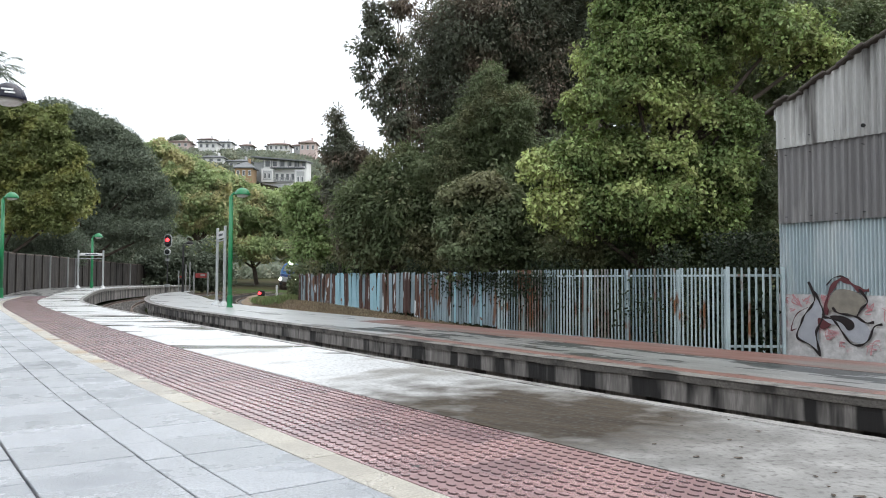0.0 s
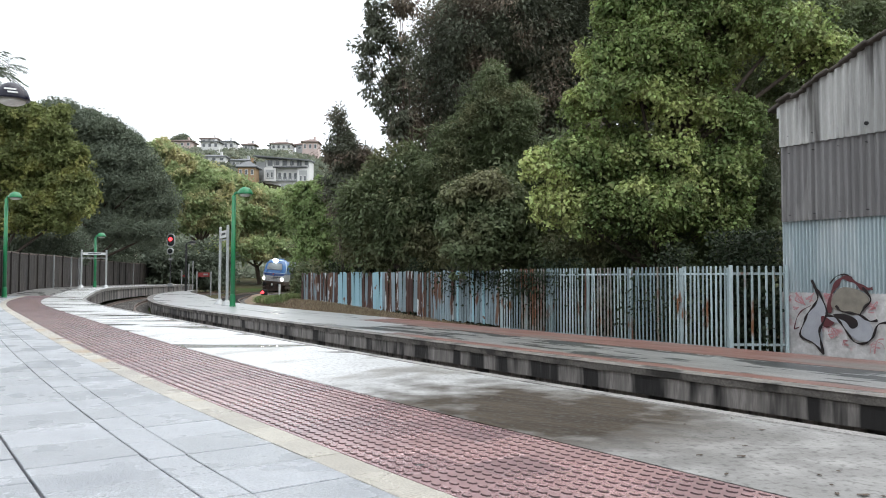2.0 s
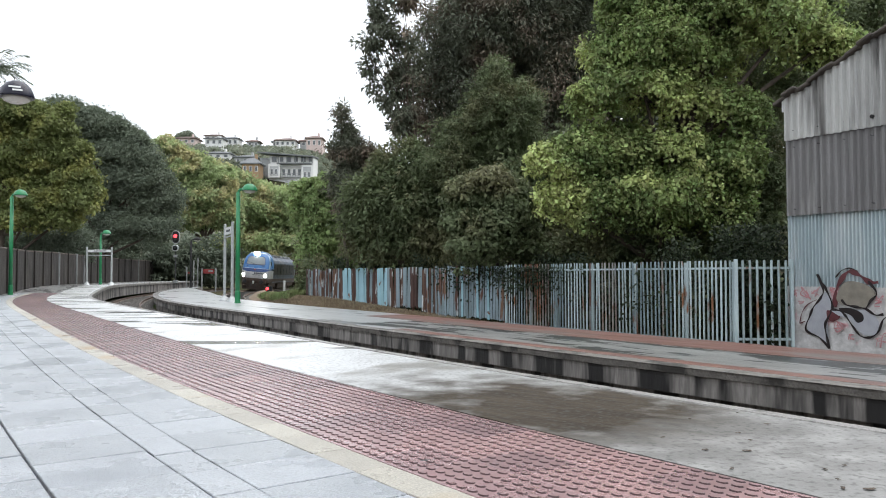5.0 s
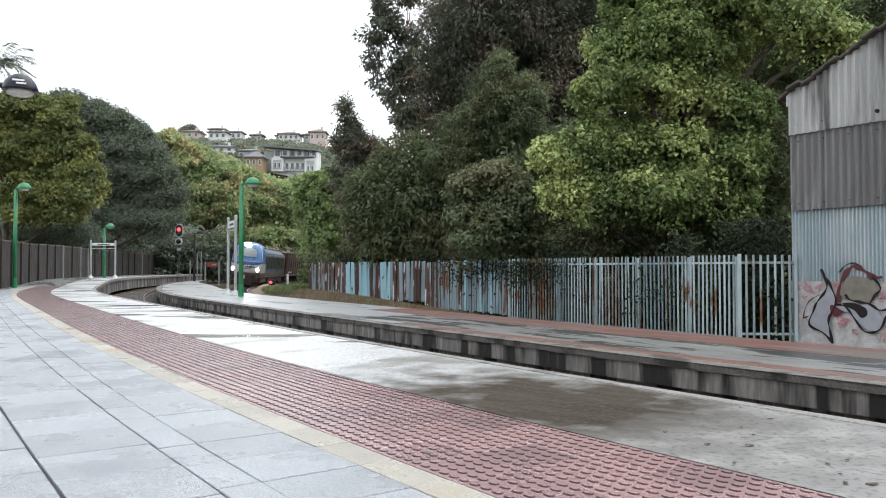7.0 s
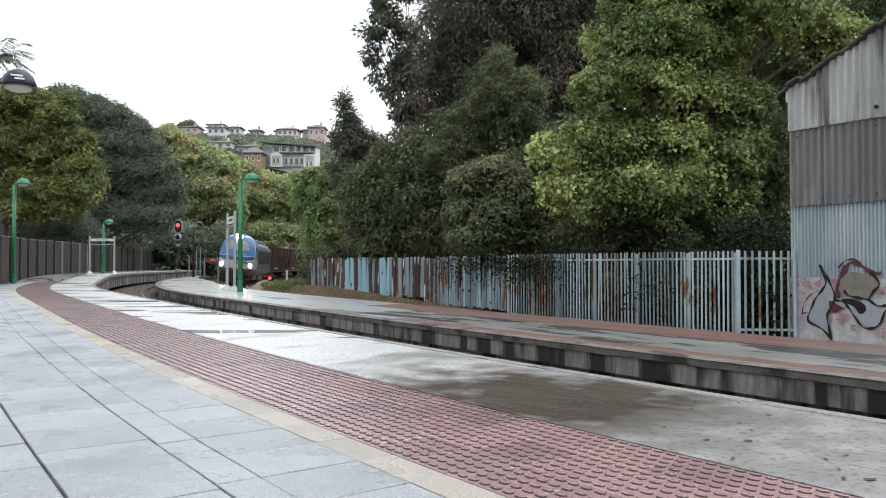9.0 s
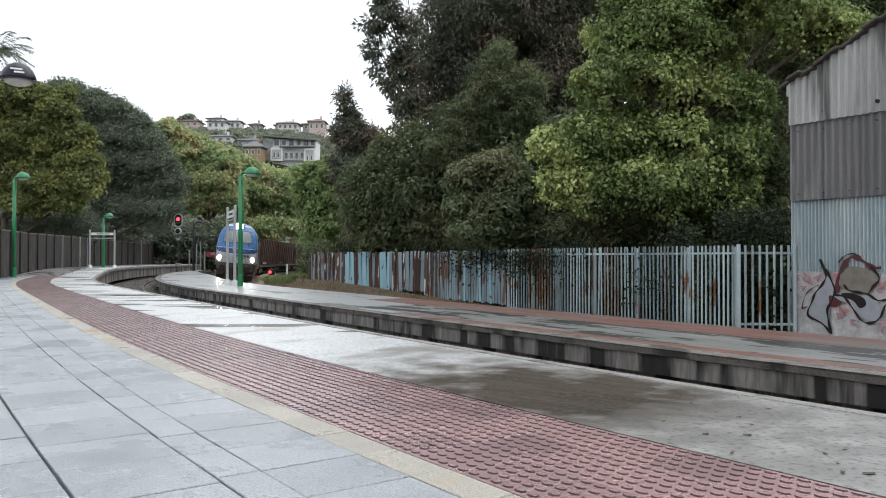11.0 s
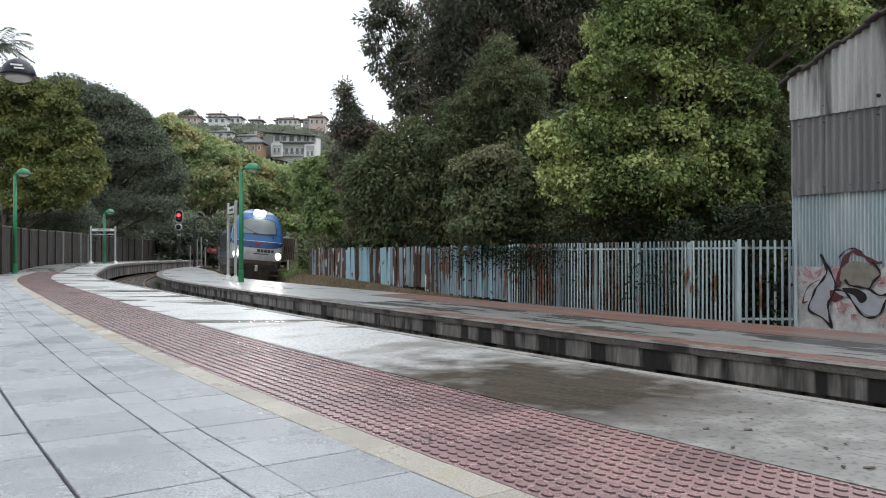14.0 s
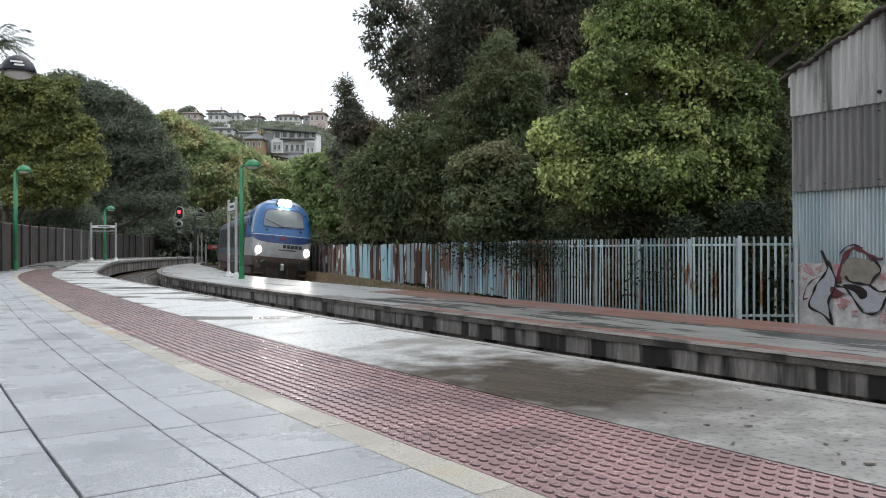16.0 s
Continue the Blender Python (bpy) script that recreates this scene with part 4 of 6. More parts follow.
    blob("paint", [(1.34, 0.26), (1.62, 0.27), (1.86, 0.17), (1.90, 0.02), (1.76, -0.05), (1.62, 0.10), (1.42, 0.18)], M_GBLACK, -0.033)
    blob("paint", [(1.05, 0.20), (1.24, 0.16), (1.36, 0.06), (1.18, -0.06), (1.06, 0.02)], M_GMAROON, -0.0225)
    rnd = random.Random(12)
    for (u, z, r) in ((0.55, 0.60, 0.16), (0.80, 0.66, 0.16), (0.32, 0.56, 0.10), (1.34, -0.15, 0.14), (2.2, 0.42, 0.16), (2.3, -0.4, 0.2), (1.2, 0.66, 0.10), (2.7, 0.4, 0.25), (1.62, -0.38, 0.08), (0.4, 0.36, 0.08)):
        for _ in range(3):
            stroke("paint_scribble", [(u + rnd.uniform(-r, r), min(z + rnd.uniform(-r, r), 0.74)) for _ in range(4)], rnd.uniform(0.015, 0.035), M_GPINK, -0.0205 - rnd.uniform(0, 0.001))
    for k in range(5):
        blob("paint", [(2.6 + k * 0.9, -0.4), (2.9 + k * 0.9, 0.6), (3.2 + k * 0.9, 0.3), (3.1 + k * 0.9, -0.5)], M_GGREY, -0.021)


build_shed()


# ---- lamps, signs, signals ----
def street_lamp(m, height, reach, paint, label, dome=0.34, bowl=M_GLASSW, dark=None):
    lamp = empty("street_lamp", m, label, "street lamp", "platform lamps")
    part("base", lathe([(0.14, 0), (0.14, 0.03), (0.125, 0.06), (0.12, 0.5), (0.1, 0.55)], 14), paint, lamp)
    part("pole", rod((0, 0, 0.0), (0, 0, height - 0.18), 0.105, 0.09, 14), paint, lamp, flat=False)
    bm = bmesh.new()
    pts = [Vector((0, 0, height - 0.2))] + [Vector((reach * (1 - math.cos(k * 0.3927)) * 0.55, 0, height - 0.2 + 0.2 * math.sin(k * 0.3927))) for k in range(1, 5)] + [Vector((reach, 0, height + 0.02))]
    for a, b in zip(pts, pts[1:]):
        rod(a, b, 0.055, 0.055, 10, bm)
    part("arm", bm, paint, lamp, flat=False)
    part("dome", lathe([(0.0, 0.30), (dome * 0.3, 0.285), (dome * 0.6, 0.235), (dome * 0.85, 0.14), (dome * 0.97, 0.05), (dome, 0.0), (dome, -0.03), (dome * 0.96, -0.03), (0.05, 0.02)], 24), dark or paint, lamp, m=pose(reach, 0, height - 0.08), flat=False)
    part("bowl", lathe([(dome * 0.8, -0.02), (dome * 0.7, -0.09), (dome * 0.4, -0.13), (0.02, -0.145)], 20), bowl, lamp, m=pose(reach, 0, height - 0.08), flat=False)
    return lamp


street_lamp(pose(-9.02, 34.1, -0.2, 0, 0, 0), 5.12, 0.50, M_GREEN, "green painted lamp post on the island platform")
street_lamp(pose(-23.0, 41.0, 0.0, 0, 0, 0), 5.45, 0.46, M_GREEN, "green painted lamp post behind the near platform")
street_lamp(pose(-27.3, 61.5, 0.28, 0, 0, 0), 4.2, 0.45, M_GREEN, "green painted lamp post beside the name board frame")
street_lamp(pose(-24.3, 74.6, -0.2, 0, 0, 0), 4.75, 0.6, M_BLACKP, "slim black lamp post at the tip of the platform", dome=0.36)
street_lamp(pose(-9.15, 14.3, 0.0, 0, 0, 0), 4.50, 1.18, M_NAVY, "dark navy domed lamp head with a pale bowl", dome=0.31)


near_lamp = scene.objects[max((o.name for o in scene.objects if o.name.startswith("street_lamp")))]
near_dome = next(o for o in near_lamp.children if o.name.startswith("dome"))
for w, z, x in ((0.20, 0.12, -0.03), (0.17, 0.06, 0.02)):
    part("dome_mark", box(w, 0.012, 0.035, 0.002), M_WHITE, near_dome, "plain white marking", m=pose(x + 0.14, -0.262, z - 0.015, -20, 0, 29))


def name_board(p, ang, width, height, label, deep=0.34):
    stand = empty("name_board_frame", pose(*p, 0, 0, ang), label, "sign", "platform signs")
    for x in (-width / 2, width / 2):
        post = part("post", box(0.12, 0.12, height, 0.02, (x, 0, 0)), M_GALV, stand)
        part("foot_plate", lathe([(0.26, 0), (0.26, 0.02), (0.10, 0.22), (0.08, 0.26)], 10, Matrix.Translation((x, 0, 0))), M_GALV, post)
    b = part("board", box(width - 0.16, 0.07, deep, 0.01, (0, 0, height - 0.21 - deep)), M_WHITE, stand, "white board with worn dark lettering")
    part("lettering", box(width * 0.5, 0.006, deep * 0.3, 0, (0.05, -0.04, height - 0.21 - deep * 0.65)), M_TEXT, b)
    part("lower_rail", box(width - 0.14, 0.05, 0.06, 0.005, (0, 0, height - 0.68)), M_GALV, stand)


name_board((-10.02, 36.2, -0.2), math.degrees(math.atan2(35.4 - 37.1, -9.62 + 10.44)), 1.9, 3.72, "galvanised station name frame seen edge-on")
name_board((-27.0, 60.6, 0.28), 4, 1.9, 3.0, "pale station name frame with a narrow white board", 0.2)


def stadium(w, h, d, y, z):
    """An upright plate with round ends, its foot at z."""
    bm = bmesh.new()
    r = w / 2
    ring = [(r * math.cos(k * math.pi / 10), z + h - r + r * math.sin(k * math.pi / 10)) for k in range(11)]
    ring += [(r * math.cos(k * math.pi / 10), z + r + r * math.sin(k * math.pi / 10)) for k in range(10, 21)]
    f0 = bm.faces.new([bm.verts.new((a, y, b)) for a, b in ring])
    f1 = bm.faces.new([bm.verts.new((a, y + d, b)) for a, b in ring][::-1])
    n = len(ring)
    for i in range(n):
        bm.faces.new((f0.verts[i], f0.verts[(i + 1) % n], f1.verts[n - 1 - (i + 1) % n], f1.verts[n - 1 - i]))
    bmesh.ops.recalc_face_normals(bm, faces=bm.faces)
    return bm


def build_signal():
    sig = empty("railway_signal", pose(-25.95, 75.0, 0.25), "colour light signal showing red on a slim mast", "signal")
    part("mast", rod((0, 0, 0), (0, 0, 3.6), 0.06, seg=10), M_DARK, sig)
    part("base_box", box(0.4, 0.4, 0.3, 0.02, (0, 0, 0)), M_GREYPAINT, sig)
    head = part("head", stadium(0.60, 1.15, 0.22, -0.11, 3.95), M_BLACKP, sig, "black signal head with a pale rim")
    part("rim", stadium(0.78, 1.33, 0.06, 0.02, 3.86), M_GALV, head, "pale rim")
    part("lens", lathe([(0.18, 0), (0.18, 0.04), (0.01, 0.07)], 18, pose(0, -0.12, 4.62, 90)), M_REDGLOW, head, "lit red lens")
    part("lens", lathe([(0.14, 0), (0.14, 0.04), (0.01, 0.05)], 18, pose(0, -0.12, 4.2, 90)), M_LENS, head)
    low = part("lower_head", lathe([(0.33, 0), (0.33, 0.18), (0.30, 0.20), (0.01, 0.2)], 18, pose(0, 0, 3.45, 90)), M_GALV, sig, "round lower signal head")
    part("lens", lathe([(0.24, 0), (0.24, 0.02), (0.01, 0.03)], 18, pose(0, -0.2, 3.45, 90)), M_LENS, low)
    part("plate", box(0.4, 0.04, 0.24, 0.01, (0, -0.06, 2.55)), M_GREYPAINT, sig)

    dwarf = empty("ground_signal", pose(-12.95, 57.5, -0.35), "low ground signal with a lit red lamp", "signal")
    part("post", rod((0, 0, -0.6), (0, 0, 0.2), 0.05, seg=8), M_BLACKP, dwarf)
    part("case", box(0.5, 0.25, 0.42, 0.05, (0.1, 0, 0.15)), M_BLACKP, dwarf)
    part("lens", lathe([(0.115, 0), (0.115, 0.03), (0.01, 0.05)], 16, pose(0, -0.13, 0.36, 90)), M_REDGLOW, dwarf, "lit red lens")

    mark = empty("marker_post", pose(-11.9, 58.5, -0.7), "short white marker post in the grass", "post")
    part("post", box(0.14, 0.12, 1.25, 0.02), M_WHITE, mark)
    part("cap", box(0.16, 0.14, 0.05, 0.01, (0, 0, 1.25)), M_WHITE, mark)

    stop = empty("buffer_board", pose(-26.0, 86.0, -0.9), "red board on white posts past the platform tip", "board")
    part("board", box(1.25, 0.06, 0.5, 0.01, (0.0, 0, 2.1)), M_REDBOARD, stop)
    for x in (-0.78, 0.78):
        part("post", box(0.14, 0.12, 2.7, 0.01, (x, 0, 0)), M_GREYPAINT, stop)
    part("stripe", box(0.5, 0.01, 0.18, 0, (0.2, -0.036, 2.3)), M_GREYPAINT, stop)
    gate = empty("rail_barrier", pose(-27.9, 86.5, -0.9), "pale posts with a small red plate beside the track", "barrier")
    for x, h in ((-0.75, 2.9), (0.05, 3.6), (0.5, 3.9)):
        part("post", box(0.11, 0.1, h, 0.01, (x, 0, 0)), M_GREYPAINT, gate)
    part("plate", box(0.5, 0.05, 0.2, 0.01, (-0.4, 0, 2.1)), M_REDBOARD, gate)


build_signal()

# ---- grass by the track ----
rg = np.random.default_rng(7)
spots = []
for _ in range(2600):
    s, o = rg.uniform(40, 53), rg.uniform(13.6, 14.5)
    x, y, _h = at(s, o)
    spots.append((x, y, verge_z(s, min(o, 14.4)) - 0.02))
tuft("grass", spots, 0.34, L_GRASS, "fresh green grass on the verge beside the track", "grass", 1)
spots = []
for _ in range(3400):
    s, o = rg.uniform(7, 45), rg.uniform(13.35, 14.12)
    x, y, _h = at(s, o)
    spots.append((x, y, verge_z(s, o) - 0.02))
tuft("dry_grass", spots, 0.13, L_DRY, "dry brown grass along the foot of the fence", "grass", 2)
# ivy on the palisade
pts, outs = [], []
for c, r, n in ((8.5, 0.35, 0), (11.2, 0.5, 220), (10.5, 0.3, 60), (15.6, 0.8, 900), (17.0, 0.7, 900), (18.6, 0.9, 900), (21.0, 0.8, 500)):
    for _ in range(n):
        s, o = c + rg.normal(0, r), 14.2 + rg.uniform(-0.10, 0.25)
        x, y, a = at(s, o)
        z = 1.3 - abs(rg.normal(0, 0.45)) if c > 12 else 0.35 + rg.normal(0, 0.3)
        pts.append((x, y, z)), outs.append((-math.sin(a), math.cos(a), 0))
ivy = part("ivy", leaf_mesh("ivy", pts, outs, 0.10, L_IVY_SHADE, 0.6, 0.8, 3), L_IVY_SHADE)
tagged(ivy, "dark ivy climbing through the steel fence", "ivy", kind="stuff")

# undergrowth pressed against the back of the fences, its near-black leaves carrying the shade
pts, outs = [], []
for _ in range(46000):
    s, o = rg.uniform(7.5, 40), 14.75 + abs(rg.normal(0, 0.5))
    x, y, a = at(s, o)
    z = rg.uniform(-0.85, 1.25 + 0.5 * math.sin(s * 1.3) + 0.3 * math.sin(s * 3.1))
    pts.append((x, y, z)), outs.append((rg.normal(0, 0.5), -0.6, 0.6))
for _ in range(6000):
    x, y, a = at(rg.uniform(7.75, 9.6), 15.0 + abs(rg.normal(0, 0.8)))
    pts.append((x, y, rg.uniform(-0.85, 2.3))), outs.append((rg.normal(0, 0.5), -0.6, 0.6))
thick = part("undergrowth", leaf_mesh("undergrowth", pts, outs, 0.12, L_IVY_SHADE, 0.3, 0.6, 5), L_IVY_SHADE)
tagged(thick, "ivy undergrowth behind the fence, leaves coloured dark for the shade there", "undergrowth", kind="stuff")


# brambles where the sheet fence ends
pts, outs = [], []
for _ in range(4200):
    s = rg.uniform(38, 44.5)
    x, y, a = at(s, 14.6 + abs(rg.normal(0, 0.7)))
    z = rg.uniform(-0.85, 1.5 + 0.5 * math.sin(s * 1.7) + 0.35 * math.sin(s * 4.3))
    pts.append((x, y, z)), outs.append((rg.normal(0, 0.5), -0.6, 0.6))
bramble = part("brambles", leaf_mesh("brambles", pts, outs, 0.24, L_SHRUB, 0.3, 0.6, 6), L_SHRUB)
tagged(bramble, "dark green brambles beside the railway past the metal fence", "brambles", kind="stuff")


# ---- woods further off ----
def woods(name, spots, leaf, per, leafmat, label, seed, clump):
    """Many leaf clumps as one mass of distant foliage: spots are (x, y, z, radius)."""
    rnd = np.random.default_rng(seed)
    sp = np.asarray(spots, float)
    g = rnd.normal(0, 1, (len(sp), per, 3))
    g /= np.linalg.norm(g, axis=2)[:, :, None]
    g *= rnd.uniform(0.5, 1.0, (len(sp), per, 1))
    p = sp[:, None, :3] + g * sp[:, None, 3:4] * clump
    me = leaf_mesh(name, p.reshape(-1, 3), g.reshape(-1, 3), leaf, leafmat, 0.3, 0.6, seed, tri=True)
    return tagged(part(name, me, leafmat), label, "woods", kind="stuff")


spots = []
for _ in range(1500):
    x = rg.uniform(-2.0, 38)
    top = 24 if x > 5 else 5 + 19 * (x + 2) / 7
    spots.append((x, 52 + rg.uniform(0, 8) - 0.15 * x, rg.uniform(0, 1) ** 0.8 * top, rg.uniform(1.0, 1.9)))
woods("woods", spots, 0.6, 60, L_EUCA, "dense dark eucalyptus wood closing the view", 61, 1.0)
spots = []
HOMES = ((-108.7, 330, 6), (-98.8, 335, 5), (-91.2, 310, 5), (-87.4, 320, 5), (-78, 320, 4), (-67.5, 330, 7), (-56, 328, 7), (-52, 262, 11), (-63.4, 258, 5), (-70.5, 280, 5), (-82, 285, 5))
for _ in range(3400):
    az, r = radians(rg.uniform(-29, -5.5)), rg.uniform(150, 345)
    x, y = r * math.sin(az), r * math.cos(az)
    if any(abs(x - a * y / b) < w + 1 and -4 < b - y < 16 for a, b, w in HOMES):
        continue
    if r > 280 and rg.uniform() < 0.72:
        continue
    spots.append((x, y, ground_height(x, y) + rg.uniform(-0.4, 0.8), rg.uniform(0.9, 1.7 if r > 280 else 2.4)))
for _ in range(1500):
    az, r = radians(rg.uniform(-27, -5.5)), rg.uniform(250, 345)
    x, y = r * math.sin(az), r * math.cos(az)
    if any(abs(x - a * y / b) < w * 0.75 and -5 < b - y < 5 for a, b, w in HOMES):
        continue
    spots.append((x, y, ground_height(x, y) - 0.2, rg.uniform(0.4, 1.0)))
woods("hillside_trees", spots, 1.0, 40, L_HILL, "green trees and scrub scattered over the hillside", 62, 1.0)
spots = []
for _ in range(110):
    u = rg.normal(0, 1, 3)
    u *= rg.uniform(0.6, 1.0) / np.linalg.norm(u)
    spots.append((-114.4 + 4.7 * u[0], 343 + 4.2 * u[1], 61.4 + 3.4 * abs(u[2]), 1.3))
woods("hilltop_tree", spots, 0.8, 70, L_HILL, "round dark tree standing on the ridge", 63, 1.0)


def palm(x, y, z0, z, label):
    root = empty("palm_tree", pose(x, y, z0), label, "tree")
    part("trunk", rod((0, 0, -0.5), (0, 0, z - z0), 0.35, 0.25, 10), M_BARK, root)
    for k in range(22):
        a, tilt = k * 2.4, 1.25 - 1.6 * (k % 5) / 5
        pts, outs = [], []
        for i in range(30):
            t = 0.08 + 0.92 * i / 29
            r, h = 3.4 * t, 2.6 * tilt * t - 1.9 * t * t
            for q in (-1, 1):
                for _ in range(2):
                    pts.append((r * math.cos(a), r * math.sin(a), z - z0 + h))
                    outs.append((-q * math.sin(a) * 2 + math.cos(a), q * math.cos(a) * 2 + math.sin(a), -0.5))
        part("frond", leaf_mesh("frond", pts, outs, 0.62, L_DEEP, 0.4, 0.13, k, 0.25), L_DEEP, root)


palm(-43.7, 74.0, -0.5, 21.2, "palm tree with arching fronds above the other trees")


# ---- bits lying on the wet platform ----
def litter(x, y, z, size, turn, material, label):
    bm = bmesh.new()
    ring = [bm.verts.new((size * (1 + 0.25 * math.sin(k * 2.3)) * math.cos(k * 0.785), 0.5 * size * (1 + 0.2 * math.cos(k * 1.7)) * math.sin(k * 0.785), 0.002 + 0.004 * (k % 2))) for k in range(8)]
    mid_ = bm.verts.new((0, 0, 0.009))
    for k in range(8):
        bm.faces.new((ring[k], ring[(k + 1) % 8], mid_))
    tagged(part("fallen_leaf", bm, material, m=pose(x, y, z, 0, 0, turn)), label, "leaf", "fallen leaves")


litter(-0.085, 4.28, 0.013, 0.028, 20, M_DARK, "small black scrap on the red tiles")
litter(2.09, 3.74, 0.0, 0.035, 5, M_BARK, "dark wet leaf on the concrete edge")
litter(1.58, 4.58, 0.0, 0.026, 25, M_BARK, "dark wet leaf on the concrete edge")
litter(1.82, 4.55, 0.0, 0.032, 10, M_BARK, "dark wet leaf on the concrete edge")
litter(1.57, 4.14, 0.0, 0.02, 50, M_BARK, "dark wet leaf on the concrete edge")
twigs = random.Random(31)
for _ in range(16):
    x_, y_, _h = at(twigs.uniform(-1.6, 0.4), twigs.uniform(1.5, 2.95))
    litter(x_, y_, 0.0, twigs.uniform(0.012, 0.026), twigs.uniform(0, 180), M_BARK, "dark wet leaf on the concrete edge")
litter(-4.1, 6.0, 0.004, 0.03, 70, M_BARK, "dark wet leaf on the grey slabs")


# ---- trees ----
tree("tree", (7.4, 26.0, -0.9), masses(25, [(3.86, 4.41, 0.82, 0.72), (4.9, 4.67, 1.0, 0.82), (6.21, 4.85, 1.04, 0.82), (7.54, 4.78, 0.94, 0.8), (4.19, 3.4, 0.73, 0.62), (5.38, 3.29, 1.02, 0.73), (7.0, 3.2, 1.18, 0.77), (9.59, 6.07, 0.91, 0.84), (9.34, 4.35, 1.08, 0.75), (9.11, 2.92, 0.87, 0.61), (8.21, 3.72, 0.73, 0.62), (5.33, 6.64, 0.87, 0.64), (6.67, 6.79, 1.08, 0.78), (8.12, 6.7, 0.9, 0.64), (5.88, 8.0, 0.83, 0.76), (7.21, 8.34, 1.2, 0.9), (8.78, 8.09, 1.09, 0.83), (6.52, 9.62, 0.96, 0.84), (8.05, 9.76, 1.33, 0.83), (9.56, 9.34, 1.1, 0.91), (11.12, 8.8, 1.18, 0.88), (12.38, 8.41, 0.85, 0.54), (7.41, 11.32, 1.54, 0.89), (9.47, 11.53, 1.73, 0.89)], 11),
     0.15, 190000, L_BRIGHT, "broad bright green leafy tree overhanging the boundary fence", trunk=0.22, seed=11, clump=0.42, per=55, hollow=0.75, shelf=True, slim=0.62, tilt=1.3)
tree("tree", (9.9, 27.2, -0.9), [(10.52, 27, 2.56, 1.6, 1.28, 1.4), (10.92, 27, 5.56, 1.4, 1.28, 1.6), (11.32, 27, 7.56, 1.2, 1.28, 1.6)],
     0.168, 26600, L_SHRUB, "dark leafy tree beside the corrugated shed", trunk=0.15, seed=12, clump=0.42, per=110, hollow=0.7)
tree("tree", (-1.0, 38.0, -0.6), masses(38, [(-3.34, 12.51, 0.54, 0.81), (-3.61, 11.48, 0.41, 0.61), (-2.84, 14.07, 0.68, 0.95), (-2.32, 13.03, 0.61, 0.74), (-1.82, 14.94, 1.01, 0.81), (-2.31, 11.48, 0.68, 0.88), (-2.65, 10.28, 0.68, 1.01), (-1.8, 9.59, 1.01, 1.22), (-1.96, 8.4, 0.54, 0.81), (-1.46, 11.83, 0.81, 1.35), (-3.28, 13.72, 0.3, 0.47), (-3.85, 12.68, 0.24, 0.41), (-3.08, 14.76, 0.47, 0.47), (-3.4, 10.69, 0.3, 0.34)], 21),
     0.27, 9500, L_EUCA, "tall dark eucalyptus with drooping grey-green leaves", trunk=0.07, seed=21, clump=0.36, droop=1.0, slim=0.34, bark=M_EUBARK, per=45, hollow=0.3)
tree("tree", (2.0, 41.0, -0.6), masses(41, [(0.45, 13.99, 1.7, 2.0), (1.92, 14.0, 2.19, 2.19), (4.13, 14.76, 2.19, 2.19), (5.98, 14.02, 1.82, 2.19), (6.34, 11.42, 1.46, 1.82), (0.96, 11.39, 1.82, 1.82), (3.02, 16.25, 3.28, 1.46), (5.25, 17.77, 2.91, 1.46), (-0.9, 11.0, 1.2, 1.6), (-0.6, 8.6, 1.3, 1.4)], 22),
     0.27, 78000, L_EUCA, "tall dark eucalyptus with drooping grey-green leaves", trunk=0.3, seed=22, clump=0.9, droop=1.0, slim=0.28, bark=M_EUBARK, per=60)
tree("tree", (5.2, 42.0, -0.6), [(5.48, 42, 13.98, 2.8, 2.24, 2.49), (6.1, 42, 9.93, 2.8, 2.24, 2.49), (5.48, 42, 6.2, 2.18, 1.74, 2.18), (6.72, 42, 18.02, 3.42, 2.74, 2.18), (8.59, 42, 13.98, 1.87, 2.24, 2.8)],
     0.273, 64600, L_EUCA, "tall dark eucalyptus with drooping grey-green leaves", trunk=0.3, seed=23, clump=0.8, droop=1.0, slim=0.3, bark=M_EUBARK, per=50)
tree("tree", (-2.0, 35.0, -0.6), masses(35, [(-1.33, 5.93, 1.43, 1.24), (-2.73, 4.52, 1.56, 1.24), (-0.85, 4.21, 1.43, 1.37), (-2.72, 2.96, 1.56, 1.24), (-0.54, 2.81, 1.24, 1.12), (0.24, 4.53, 0.81, 1.24)], 24),
     0.23, 57000, L_SHRUB, "dense dark green tree behind the rusty fence", trunk=0.2, seed=24, clump=0.6, droop=0.7, slim=0.4)
tree("tree", (-5.3, 44.0, -0.6), masses(44, [(-5.73, 10.33, 0.27, 0.55), (-5.41, 9.34, 0.55, 0.7), (-5.95, 8.35, 0.47, 0.55), (-5.09, 8.16, 0.7, 0.86), (-5.59, 6.78, 0.7, 0.8), (-4.22, 7.37, 1.02, 1.33), (-4.6, 5.4, 1.56, 1.41)], 25),
     0.24, 24000, L_EUCA, "slender dark tree with sparse hanging foliage", trunk=0.12, seed=25, clump=0.45, droop=1.0, slim=0.3, per=40)
tree("tree", (2.2, 28.5, -0.6), masses(27.5, [(0.92, 3.78, 0.64, 0.59), (1.78, 4.15, 0.73, 0.54), (2.64, 3.54, 0.83, 0.64), (0.92, 2.68, 0.73, 0.64), (2.03, 2.68, 0.88, 0.73), (3.25, 2.81, 0.73, 0.73), (3.13, 2.07, 0.98, 0.59), (1.29, 1.94, 0.88, 0.54)], 26),
     0.15, 50000, L_SHRUB, "green shrubby willow spilling over the fence", trunk=0.1, seed=26, clump=0.35, shelf=True, slim=0.55, per=50)
